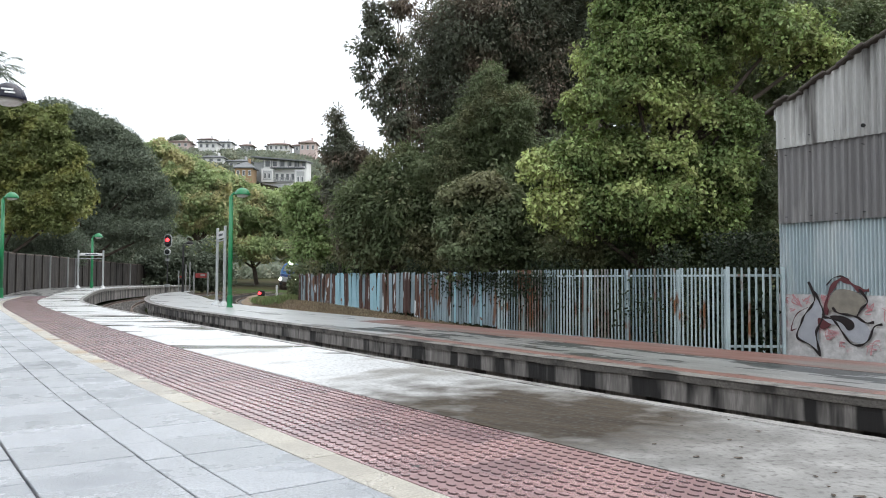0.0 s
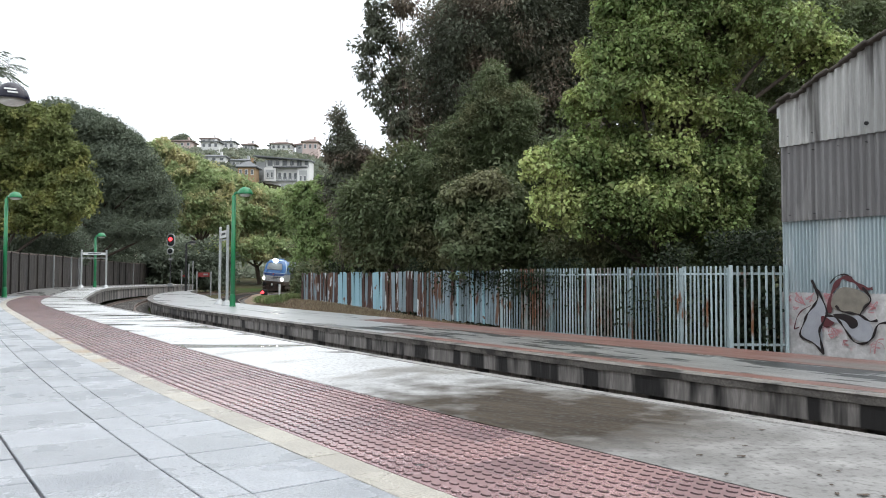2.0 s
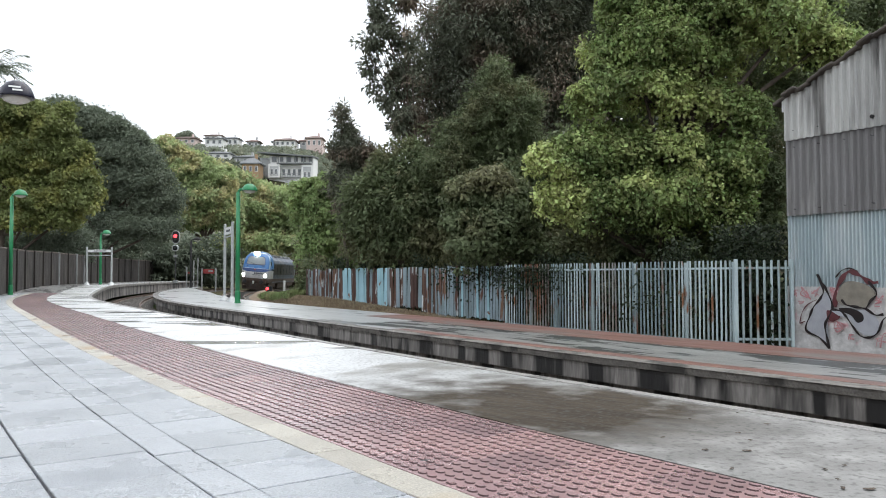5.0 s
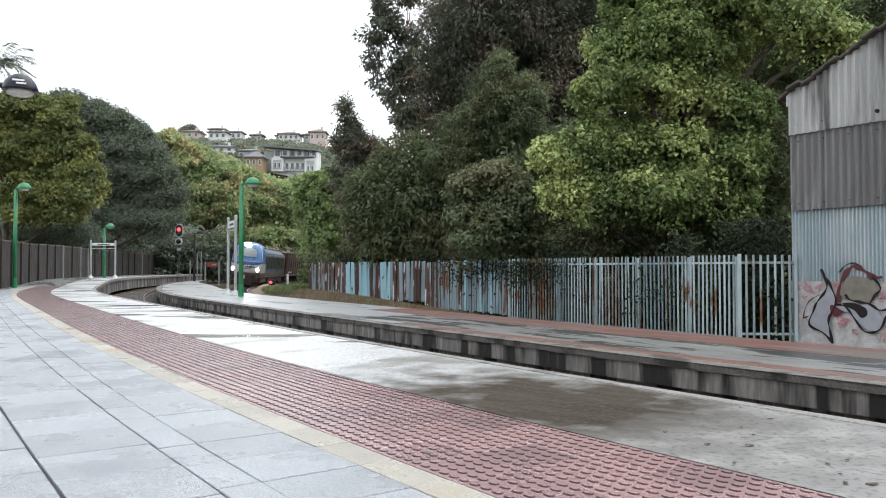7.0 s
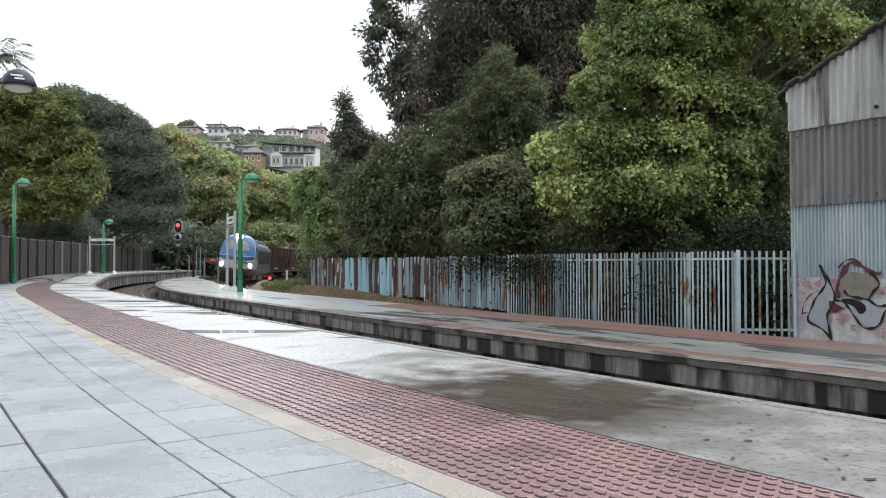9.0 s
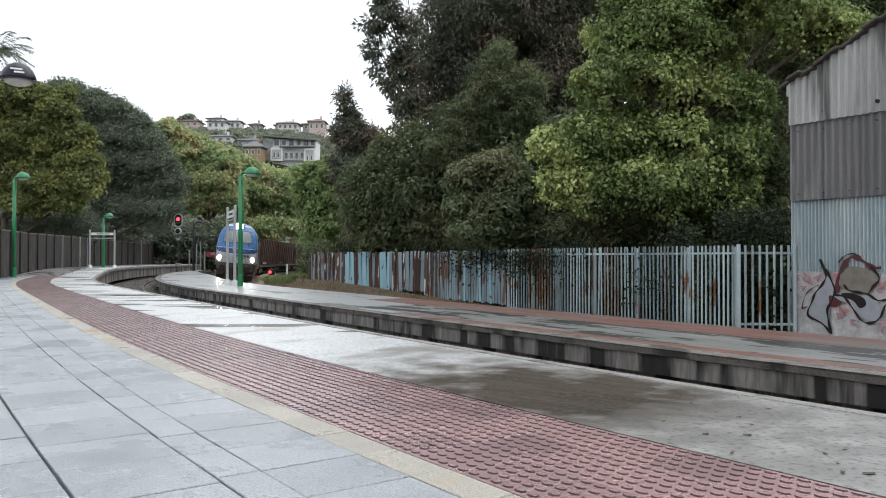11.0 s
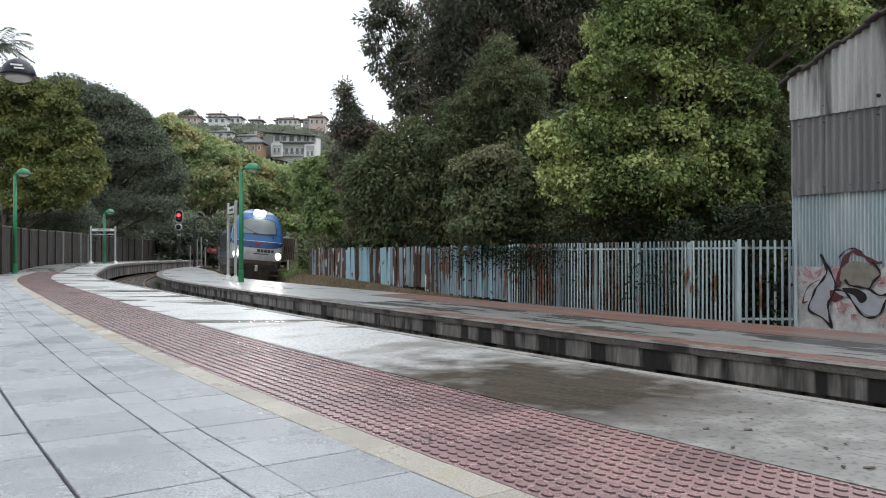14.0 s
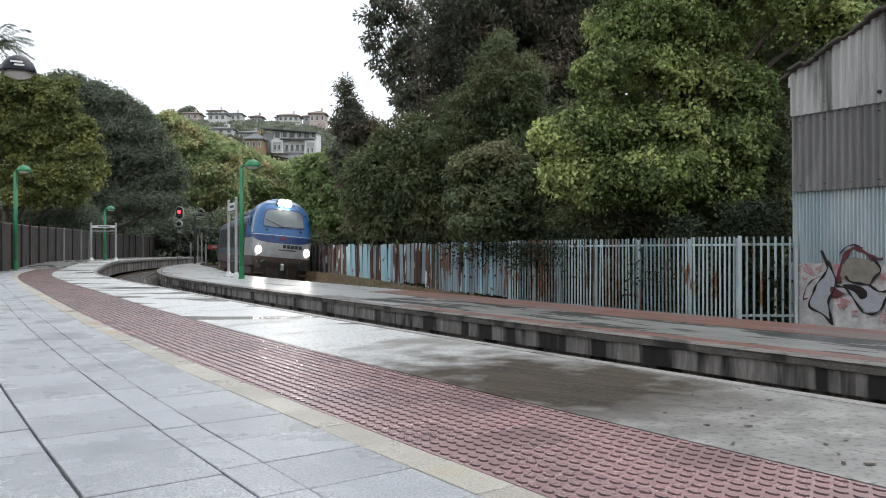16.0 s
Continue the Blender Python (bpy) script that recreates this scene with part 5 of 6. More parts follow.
tree("tree", (-7.6, 52.0, -0.6), masses(50, [(-8.34, 6.21, 1.16, 0.8), (-7.23, 6.44, 1.16, 0.89), (-8.35, 4.65, 1.15, 1.33), (-7.0, 4.65, 1.51, 1.51), (-5.88, 3.99, 1.33, 1.33), (-7.2, 2.87, 1.9, 1.33)], 28),
     0.22, 42000, L_MID, "rounded light green bush at the end of the fence", trunk=0.12, seed=28, clump=0.5, shelf=True, slim=0.6, per=50)
tree("tree", (13.0, 33.0, -0.6), [(15.79, 33, 10.23, 2.2, 1.76, 2.2), (17.01, 33, 11.7, 1.96, 1.56, 1.96), (18.48, 33, 11.94, 1.47, 1.37, 1.71)],
     0.21, 30400, L_SHRUB, "dark tree crown rising behind the shed roof", trunk=0.2, seed=29, clump=0.6)
tree("tree", (19.5, 36.0, -0.6), [(19.76, 36, 15.86, 2.13, 1.71, 1.6), (21.23, 36, 15.33, 2.13, 1.71, 1.6)],
     0.252, 15200, L_EUCA, "tall eucalyptus trunk standing behind the shed", trunk=0.4, seed=30, clump=0.7, droop=1.0, slim=0.3, bark=M_EUBARK)
tree("tree", (-38.5, 67.0, -0.8), masses(67, [(-37.35, 15.23, 1.49, 0.99), (-35.69, 14.9, 1.49, 0.99), (-33.85, 13.74, 1.32, 0.99), (-37.3, 13.23, 1.65, 0.99), (-35.3, 12.24, 1.82, 0.99), (-33.32, 12.08, 1.32, 0.83), (-32.31, 10.75, 1.16, 0.83), (-37.25, 11.23, 1.82, 0.99), (-34.93, 10.41, 1.82, 0.91), (-31.62, 9.59, 0.99, 0.74), (-33.26, 9.09, 1.49, 0.83), (-30.93, 8.1, 0.91, 0.74), (-36.21, 8.91, 1.82, 0.99), (-32.73, 7.6, 1.49, 0.83), (-34.86, 7.26, 1.82, 0.91), (-31.24, 6.94, 0.99, 0.66), (-37.15, 6.92, 1.49, 0.99), (-36.13, 5.6, 1.82, 0.83), (-33.51, 5.78, 1.65, 0.83), (-39.29, 13.89, 1.49, 1.49), (-39.21, 10.56, 1.49, 1.49), (-33.2, 15.2, 0.6, 0.7), (-31.5, 11.9, 0.6, 0.6)], 41),
     0.28, 125000, L_OLIVE, "broad olive green tree behind the timber fence", trunk=0.35, seed=41, clump=0.8, shelf=True, tri=True, slim=0.7, per=60, hollow=0.45, tilt=1.8)
tree("tree", (-39.5, 88.0, -0.8), masses(88, [(-42.78, 18.72, 1.74, 1.09), (-43.89, 19.81, 1.52, 1.09), (-40.61, 18.51, 1.96, 1.3), (-38.64, 17.64, 1.96, 1.3), (-36.45, 16.55, 1.74, 1.3), (-41.65, 16.53, 1.74, 1.3), (-39.46, 15.45, 2.17, 1.52), (-36.84, 14.36, 2.17, 1.52), (-35.12, 15.03, 1.52, 1.3), (-33.79, 13.72, 1.52, 1.3), (-36.36, 11.74, 2.17, 1.52), (-38.49, 10.21, 1.96, 1.3), (-34.18, 11.09, 1.96, 1.52), (-32.46, 11.76, 1.3, 1.3), (-38.01, 7.6, 1.96, 1.3), (-33.27, 8.48, 1.96, 1.52), (-35.39, 6.3, 2.61, 1.3), (-31.55, 9.14, 1.3, 1.52), (-37.98, 5.86, 2.17, 1.09), (-32.36, 5.87, 2.17, 1.3), (-42.6, 20.0, 0.7, 0.95), (-40.0, 19.3, 0.6, 0.9), (-37.4, 18.0, 0.6, 0.9), (-34.6, 16.3, 0.6, 0.8)], 42),
     0.29, 160000, L_DEEP, "dark green tree towering over the platform end", trunk=0.4, seed=42, clump=1.1, shelf=True, tri=True, slim=0.5, per=60, droop=0.5, hollow=0.45, tilt=1.8)
tree("tree", (-33.0, 112.0, -0.5), masses(112, [(-39.94, 18.94, 2.19, 1.46), (-37.17, 17.83, 2.19, 1.21), (-38.0, 15.89, 2.43, 1.46), (-34.68, 16.44, 1.94, 1.21), (-35.51, 14.23, 2.43, 1.46), (-39.39, 13.68, 2.19, 1.46), (-32.75, 14.5, 2.19, 1.46), (-37.45, 11.74, 2.68, 1.46), (-33.85, 11.73, 2.43, 1.46), (-39.39, 9.53, 2.43, 1.46), (-35.51, 8.97, 2.68, 1.46), (-31.92, 12.29, 1.71, 1.46), (-31.92, 9.52, 2.19, 1.46)], 43),
     0.44, 90000, L_PLANE, "plane tree with yellowing autumn leaves", trunk=0.4, seed=43, clump=1.1, shelf=True, tri=True, slim=0.7, per=60, hollow=0.45, tilt=1.8)
tree("tree", (-30.0, 131.0, 0.0), masses(131, [(-37.33, 17.67, 2.2, 1.38), (-34.42, 16.37, 2.2, 1.38), (-31.83, 15.07, 2.2, 1.38), (-35.71, 14.11, 2.47, 1.51), (-29.24, 14.42, 2.2, 1.38), (-26.65, 13.77, 2.2, 1.24), (-32.8, 12.16, 2.75, 1.65), (-28.92, 11.51, 2.75, 1.65), (-25.36, 11.51, 2.2, 1.51), (-34.42, 9.58, 3.03, 1.65), (-30.22, 8.92, 3.03, 1.65), (-26.01, 8.92, 2.75, 1.65), (-22.77, 10.53, 1.92, 1.65), (-27.95, 5.69, 5.5, 1.65), (-35.07, 5.69, 5.5, 1.65)], 44),
     0.5, 95000, L_PLANE, "plane tree with yellowing autumn leaves", trunk=0.4, seed=44, clump=1.3, shelf=True, tri=True, slim=0.7, per=60, hollow=0.45, tilt=1.8)
tree("tree", (-17.0, 96.0, 0.0), [(-14.65, 96, 4.64, 1.99, 2.84, 3.56), (-14.51, 96, 1.58, 1.56, 1.48, 1.85), (-13.65, 96, 6.77, 2.42, 2.84, 3.56)],
     0.42, 19000, L_MID, "green bushy tree beside the railway curve", trunk=0.25, seed=45, clump=1.1)
tree("tree", (-34.5, 100.0, -0.5), [(-39.56, 100, 3.68, 4.44, 3.56, 2.96), (-35.11, 100, 2.57, 3.7, 2.96, 2.59), (-31.41, 100, 2.94, 2.96, 2.37, 2.96), (-44.74, 100, 4.42, 3.7, 2.96, 2.96), (-28.81, 100, 1.83, 2.67, 2.13, 2.22)],
     0.42, 26600, L_DEEP, "dark undergrowth behind the platform end", trunk=0.2, seed=46, clump=1.0, tri=True, slim=0.6)
tree("tree", (-38.0, 70.0, -0.8), [(-35.99, 70, 3.67, 2.59, 2.07, 1.56), (-39.1, 70, 3.41, 3.11, 2.49, 2.07), (-33.39, 70, 3.67, 2.07, 1.66, 1.56)],
     0.21, 26600, L_DEEP, "dark undergrowth behind the timber fence", trunk=0.2, seed=47, clump=0.8, tri=True, slim=0.6)
tree("tree", (-12.0, 70.0, -0.6), [(-9.48, 66, 2.79, 2.44, 2.35, 2.93), (-8.02, 66, 4.74, 2.44, 1.96, 2.44), (-6.55, 66, 3.27, 2.44, 1.96, 2.44)],
     0.273, 26600, L_SHRUB, "dark green thicket beside the track", trunk=0.2, seed=48, clump=0.9, tri=True, slim=0.6)
tree("tree", (4.5, 33.0, -0.6), [(5.19, 31, 4.39, 1.61, 1.65, 2.07), (4.96, 31, 2.09, 1.61, 1.29, 1.15), (7.26, 31, 1.87, 2.53, 2.02, 0.92), (10.24, 31, 2.09, 2.3, 1.84, 1.15), (3.35, 31, 4.39, 1.15, 1.1, 1.38)],
     0.21, 45600, L_SHRUB, "dark undergrowth behind the palisade fence", trunk=0.15, seed=49, clump=0.6, tri=True, slim=0.6)
tree("tree", (1.8, 33.0, -0.6), masses(33, [(2.43, 9.68, 0.47, 0.88), (2.14, 8.34, 1.0, 1.06), (1.4, 7.14, 1.41, 1.17), (3.02, 7.3, 1.17, 1.29), (0.66, 5.81, 1.17, 1.06), (2.14, 5.81, 1.47, 1.17), (3.62, 8.2, 0.76, 1.17)], 50),
     0.18, 62000, L_SHRUB, "feathery green tree among the eucalyptus trunks", trunk=0.14, seed=50, clump=0.40, droop=0.9, slim=0.3)
# underside of the bright crown: a darker leaf colour stands in for its shade
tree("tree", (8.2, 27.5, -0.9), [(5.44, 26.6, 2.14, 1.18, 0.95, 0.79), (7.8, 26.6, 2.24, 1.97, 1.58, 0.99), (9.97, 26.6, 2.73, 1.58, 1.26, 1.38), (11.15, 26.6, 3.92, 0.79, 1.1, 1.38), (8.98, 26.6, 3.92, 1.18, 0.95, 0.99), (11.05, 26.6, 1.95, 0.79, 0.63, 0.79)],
     0.158, 57000, L_SHRUB, "lower growth beneath the bright tree, shade put into its darker leaves", trunk=0.12, seed=51, clump=0.45)


# ---- houses on the hill ----
def house(x, y, w, d, h, z0, wall, roof, label, cols=3, rows=2, pitch=0.28, ang=0.0, balcony=False):
    """A far house: walls, hipped roof with eaves, windows with panes. It stands on z0."""
    hs = empty("house", pose(x, y, z0, 0, 0, ang), label, "house", "houses on the hill")
    part("wall", box(w, d, h + 3, 0.05, (0, 0, -3)), wall, hs)
    bm = bmesh.new()
    e = 0.7
    a = [bm.verts.new(p) for p in ((-w / 2 - e, -d / 2 - e, h), (w / 2 + e, -d / 2 - e, h), (w / 2 + e, d / 2 + e, h), (-w / 2 - e, d / 2 + e, h))]
    b = [bm.verts.new((v.co.x, v.co.y, h + 0.35)) for v in a]
    t = [bm.verts.new((-w / 2 + min(w, d) * 0.4, 0, h + 0.35 + pitch * d / 2)), bm.verts.new((w / 2 - min(w, d) * 0.4, 0, h + 0.35 + pitch * d / 2))]
    bm.faces.new(a[::-1])
    for i in range(4):
        bm.faces.new((a[i], a[(i + 1) % 4], b[(i + 1) % 4], b[i]))
    bm.faces.new((b[0], b[1], t[1], t[0])), bm.faces.new((b[2], b[3], t[0], t[1])), bm.faces.new((b[1], b[2], t[1])), bm.faces.new((b[3], b[0], t[0]))
    rf = part("roof", bm, roof, hs)
    part("chimney", box(0.8, 0.8, 1.6, 0.05, (w * 0.2, 0, h + pitch * d / 2 - 0.2)), wall, rf)
    for r in range(rows):
        for c in range(cols):
            wx, wz = (c + 0.5) / cols * w - w / 2, (r + 0.3) / rows * h
            fr = part("window", box(w / cols * 0.5, 0.14, h / rows * 0.52, 0.02, (wx, -d / 2 - 0.02, wz)), M_HWHITE if wall is not M_HWHITE else M_HGREY, hs)
            part("pane", box(w / cols * 0.38, 0.06, h / rows * 0.42, 0, (wx, -d / 2 - 0.09, wz + h / rows * 0.05)), M_PANE, fr)
        if balcony:
            part("balcony", box(w * 0.96, 1.4, 0.9, 0.03, (0, -d / 2 - 0.7, r * h / rows - 0.1)), M_HGREY, hs)
    return hs


house(-108.7, 330.0, 8.0, 8.0, 2.6, 57.0, M_HPINK, M_TILE, "low pink house on the hilltop", 3, 1)
house(-98.8, 335.0, 7.0, 7.0, 2.7, 59.0, M_HWHITE, M_TILE, "white house with a tiled hipped roof", 3, 1)
house(-91.2, 310.0, 7.2, 6.0, 5.6, 50.4, M_HWHITE, M_SLATE, "white rendered house with a flat roof", 3, 2, 0.06)
house(-87.4, 320.0, 6.6, 6.5, 3.0, 54.8, M_HWHITE, M_SLATE, "white house with dark windows on the hill", 3, 1)
house(-78.0, 320.0, 4.8, 5.0, 2.3, 54.3, M_HGREY, M_TILE, "small grey house with a gabled roof", 2, 1, 0.4)
house(-71.5, 332.0, 2.4, 3.0, 2.5, 56.2, M_HWHITE, M_SLATE, "narrow white house on the ridge", 1, 1)
house(-66.3, 330.0, 8.6, 8.0, 2.6, 56.0, M_HWHITE, M_TILE, "white house with a brown tiled roof", 4, 1, 0.36)
house(-59.6, 335.0, 3.0, 5.0, 2.6, 56.8, M_HGREY, M_TILE, "grey house with a dark tiled roof", 1, 1, 0.4)
house(-53.1, 325.0, 6.6, 7.4, 4.0, 54.6, M_HPINK, M_TILE, "pink house with a brown hipped roof", 3, 1, 0.45)
house(-63.4, 258.0, 5.8, 6.0, 3.6, 34.6, M_HORANGE, M_SLATE, "orange fronted house among trees", 3, 1, 0.75)
house(-70.5, 280.0, 8.0, 8.0, 2.4, 41.2, M_HGREY, M_SLATE, "grey roofed house above the trees", 3, 1)
house(-81.9, 285.0, 8.6, 8.0, 1.8, 44.0, M_HWHITE, M_SLATE, "low white terrace below the ridge", 3, 1)
house(-86.5, 300.0, 4.4, 5.0, 2.2, 47.0, M_HWHITE, M_SLATE, "low white outbuilding on the slope", 2, 1, 0.1)


def build_villa():
    """The large house on the slope: white blocks beside a recessed balcony, an open gallery above, a dark sloping roof."""
    hs = empty("house", pose(-51.1, 262.0, 33.0), "large white and grey house with balconies and a gallery", "house", "houses on the hill")
    part("wall", box(15.2, 9.0, 12.0, 0.05, (0, 4.6, -3.0)), M_HWHITE, hs)
    part("side_wing", box(3.4, 7.0, 8.0, 0.05, (-9.2, 4.5, 0.4)), M_HGREY, hs, "plain grey rendered wing")
    for x, w, z0, z1 in ((-5.6, 4.1, 1.3, 5.9), (5.7, 3.9, 0.2, 5.7)):
        blk = part("block", box(w, 2.2, z1 - z0, 0.05, (x, -0.6, z0)), M_HWHITE, hs, "white rendered block")
        part("recess", box(w - 1.2, 0.12, z1 - z0 - 1.4, 0.02, (x, -1.72, z0 + 0.7)), M_HGREY, blk)
        for q in (-0.7, 0.7):
            win = part("window", box(0.9, 0.1, 2.0, 0.02, (x + q, -1.80, z0 + 1.1)), M_HWHITE, blk)
            part("pane", box(0.62, 0.06, 1.7, 0, (x + q, -1.86, z0 + 1.25)), M_PANE, win)
    for k in range(4):
        win = part("window", box(1.2, 0.12, 2.3, 0.02, (-2.6 + k * 1.8, 0.04, 2.2)), M_HWHITE, hs)
        part("pane", box(0.9, 0.08, 2.0, 0, (-2.6 + k * 1.8, -0.04, 2.35)), M_PANE, win)
    part("balcony", box(7.2, 1.5, 0.25, 0.03, (0.05, -0.85, 1.5)), M_HGREY, hs)
    for k in range(13):
        part("baluster", box(0.16, 0.1, 1.0, 0, (-3.3 + k * 0.56, -1.5, 1.75)), M_GREYPAINT, hs)
    part("handrail", box(7.2, 0.12, 0.12, 0, (0.05, -1.5, 2.75)), M_GREYPAINT, hs)
    part("canopy", box(11.6, 2.6, 0.35, 0.04, (1.2, -0.9, 6.0)), M_SLATE, hs, "dark flat canopy")
    for k in range(6):
        part("post", box(0.3, 0.3, 2.9, 0.02, (-7.2 + k * 2.9, -0.9, 6.3)), M_GREYPAINT, hs)
        win = part("window", box(1.7, 0.12, 2.0, 0.02, (-5.9 + k * 2.5, 0.04, 6.8)), M_HWHITE if k % 2 else M_GREYPAINT, hs)
        part("pane", box(1.3, 0.08, 1.6, 0, (-5.9 + k * 2.5, -0.04, 7.0)), M_PANE, win)
    part("roof", box(19.4, 11.5, 0.45, 0.05), M_SLATE, hs, "dark low-pitched roof", m=pose(-1.6, 3.6, 9.5, 5, 4.5, 0))
    part("base_wall", box(9.0, 3.0, 4.0, 0.05, (3.2, -2.6, -4.0)), M_HGREY, hs)
    part("terrace_roof", box(4.2, 3.2, 0.3, 0.03, (4.6, -2.7, 0.0)), M_HWHITE, hs)


build_villa()


# ---- the train ----
RAW = ((0.95, 2.62, -0.10), (1.2, 2.78, 0.0), (1.55, 2.86, 0.03), (1.95, 2.88, 0.0), (2.05, 2.88, -0.03), (2.40, 2.87, -0.12), (2.62, 2.86, -0.22), (2.95, 2.82, -0.36), (3.30, 2.70, -0.52),
          (3.60, 2.50, -0.68), (3.82, 2.22, -0.84), (4.00, 1.84, -1.02), (4.14, 1.36, -1.26), (4.24, 0.7, -1.6))
LEVELS = [(z if z < 1.75 else 1.75 + (z - 1.75) * 1.12, w * 1.06, y) for z, w, y in RAW]


def level_at(z):
    zs = [a[0] for a in LEVELS]
    return float(np.interp(z, zs, [a[1] for a in LEVELS])), float(np.interp(z, zs, [a[2] for a in LEVELS]))


def skin(u, z, grow=0.0):
    """A point on the cab's skin: u from -1 (one side, at the rear) over 0 (nose) to 1."""
    w, yf = level_at(z)
    w = w / 2 + grow
    a = abs(u)
    sg = 1 if u >= 0 else -1
    if a < 0.6:
        t = a / 0.6 * math.pi / 2
        x = w * math.sin(t) ** 0.62
        y = yf + grow - 0.95 * (1 - math.cos(t) ** 0.55)
    else:
        x, y = w, yf - 0.95 - (a - 0.6) / 0.4 * (2.6 + yf)
    return Vector((sg * x, y, z))


def cab_band(name, z0, z1, material, parent, u0=-1.0, u1=1.0, grow=0.0, nu=44, nz=8, close=False):
    bm = bmesh.new()

    def level(z, u):
        return z(u) if callable(z) else z

    g = []
    for k in range(nz + 1):
        us = [u0 + (u1 - u0) * i / nu for i in range(nu + 1)]
        g.append([bm.verts.new(skin(u, level(z0, u) + (level(z1, u) - level(z0, u)) * k / nz, grow)) for u in us])
    for k in range(nz):
        for i in range(nu):
            bm.faces.new((g[k][i], g[k][i + 1], g[k + 1][i + 1], g[k + 1][i]))
    if close:
        bm.faces.new(g[nz])
    bmesh.ops.remove_doubles(bm, verts=bm.verts, dist=1e-4)
    bmesh.ops.recalc_face_normals(bm, faces=bm.faces)
    return part(name, bm, material, parent, flat=False)


def lamp_disc(r, m):
    return lathe([(r, 0), (r, 0.03), (r * 0.6, 0.06), (0.01, 0.07)], 18, m)


def wheelset(parent, y):
    for sx in (-1, 1):
        w = part("wheel", lathe([(0.46, 0), (0.46, 0.13), (0.40, 0.14), (0.40, 0.10), (0.1, 0.10)], 20, pose(sx * 0.78, y, 0.46, 0, 90 * sx, 0)), M_UNDER, parent)
    part("axle", rod((-0.8, y, 0.46), (0.8, y, 0.46), 0.09, seg=8), M_UNDER, parent)


def body_shell(parent, y0, y1, material, w=2.86, ztop=4.1):
    """The long body behind the cab, with a rounded roof."""
    prof = [(-w / 2, 1.0), (-w / 2, 3.3), (-w / 2 + 0.14, 3.6), (-w / 2 + 0.5, 3.88), (-0.5, ztop), (0.5, ztop), (w / 2 - 0.5, 3.88), (w / 2 - 0.14, 3.6), (w / 2, 3.3), (w / 2, 1.0)]
    bm = bmesh.new()
    a = [bm.verts.new((x, y0, z)) for x, z in prof]
    b = [bm.verts.new((x, y1, z)) for x, z in prof]
    for i in range(len(prof)):
        j = (i + 1) % len(prof)
        bm.faces.new((a[i], a[j], b[j], b[i]))
    bm.faces.new(a[::-1]), bm.faces.new(b)
    bmesh.ops.recalc_face_normals(bm, faces=bm.faces)
    return part("hood", bm, material, parent)


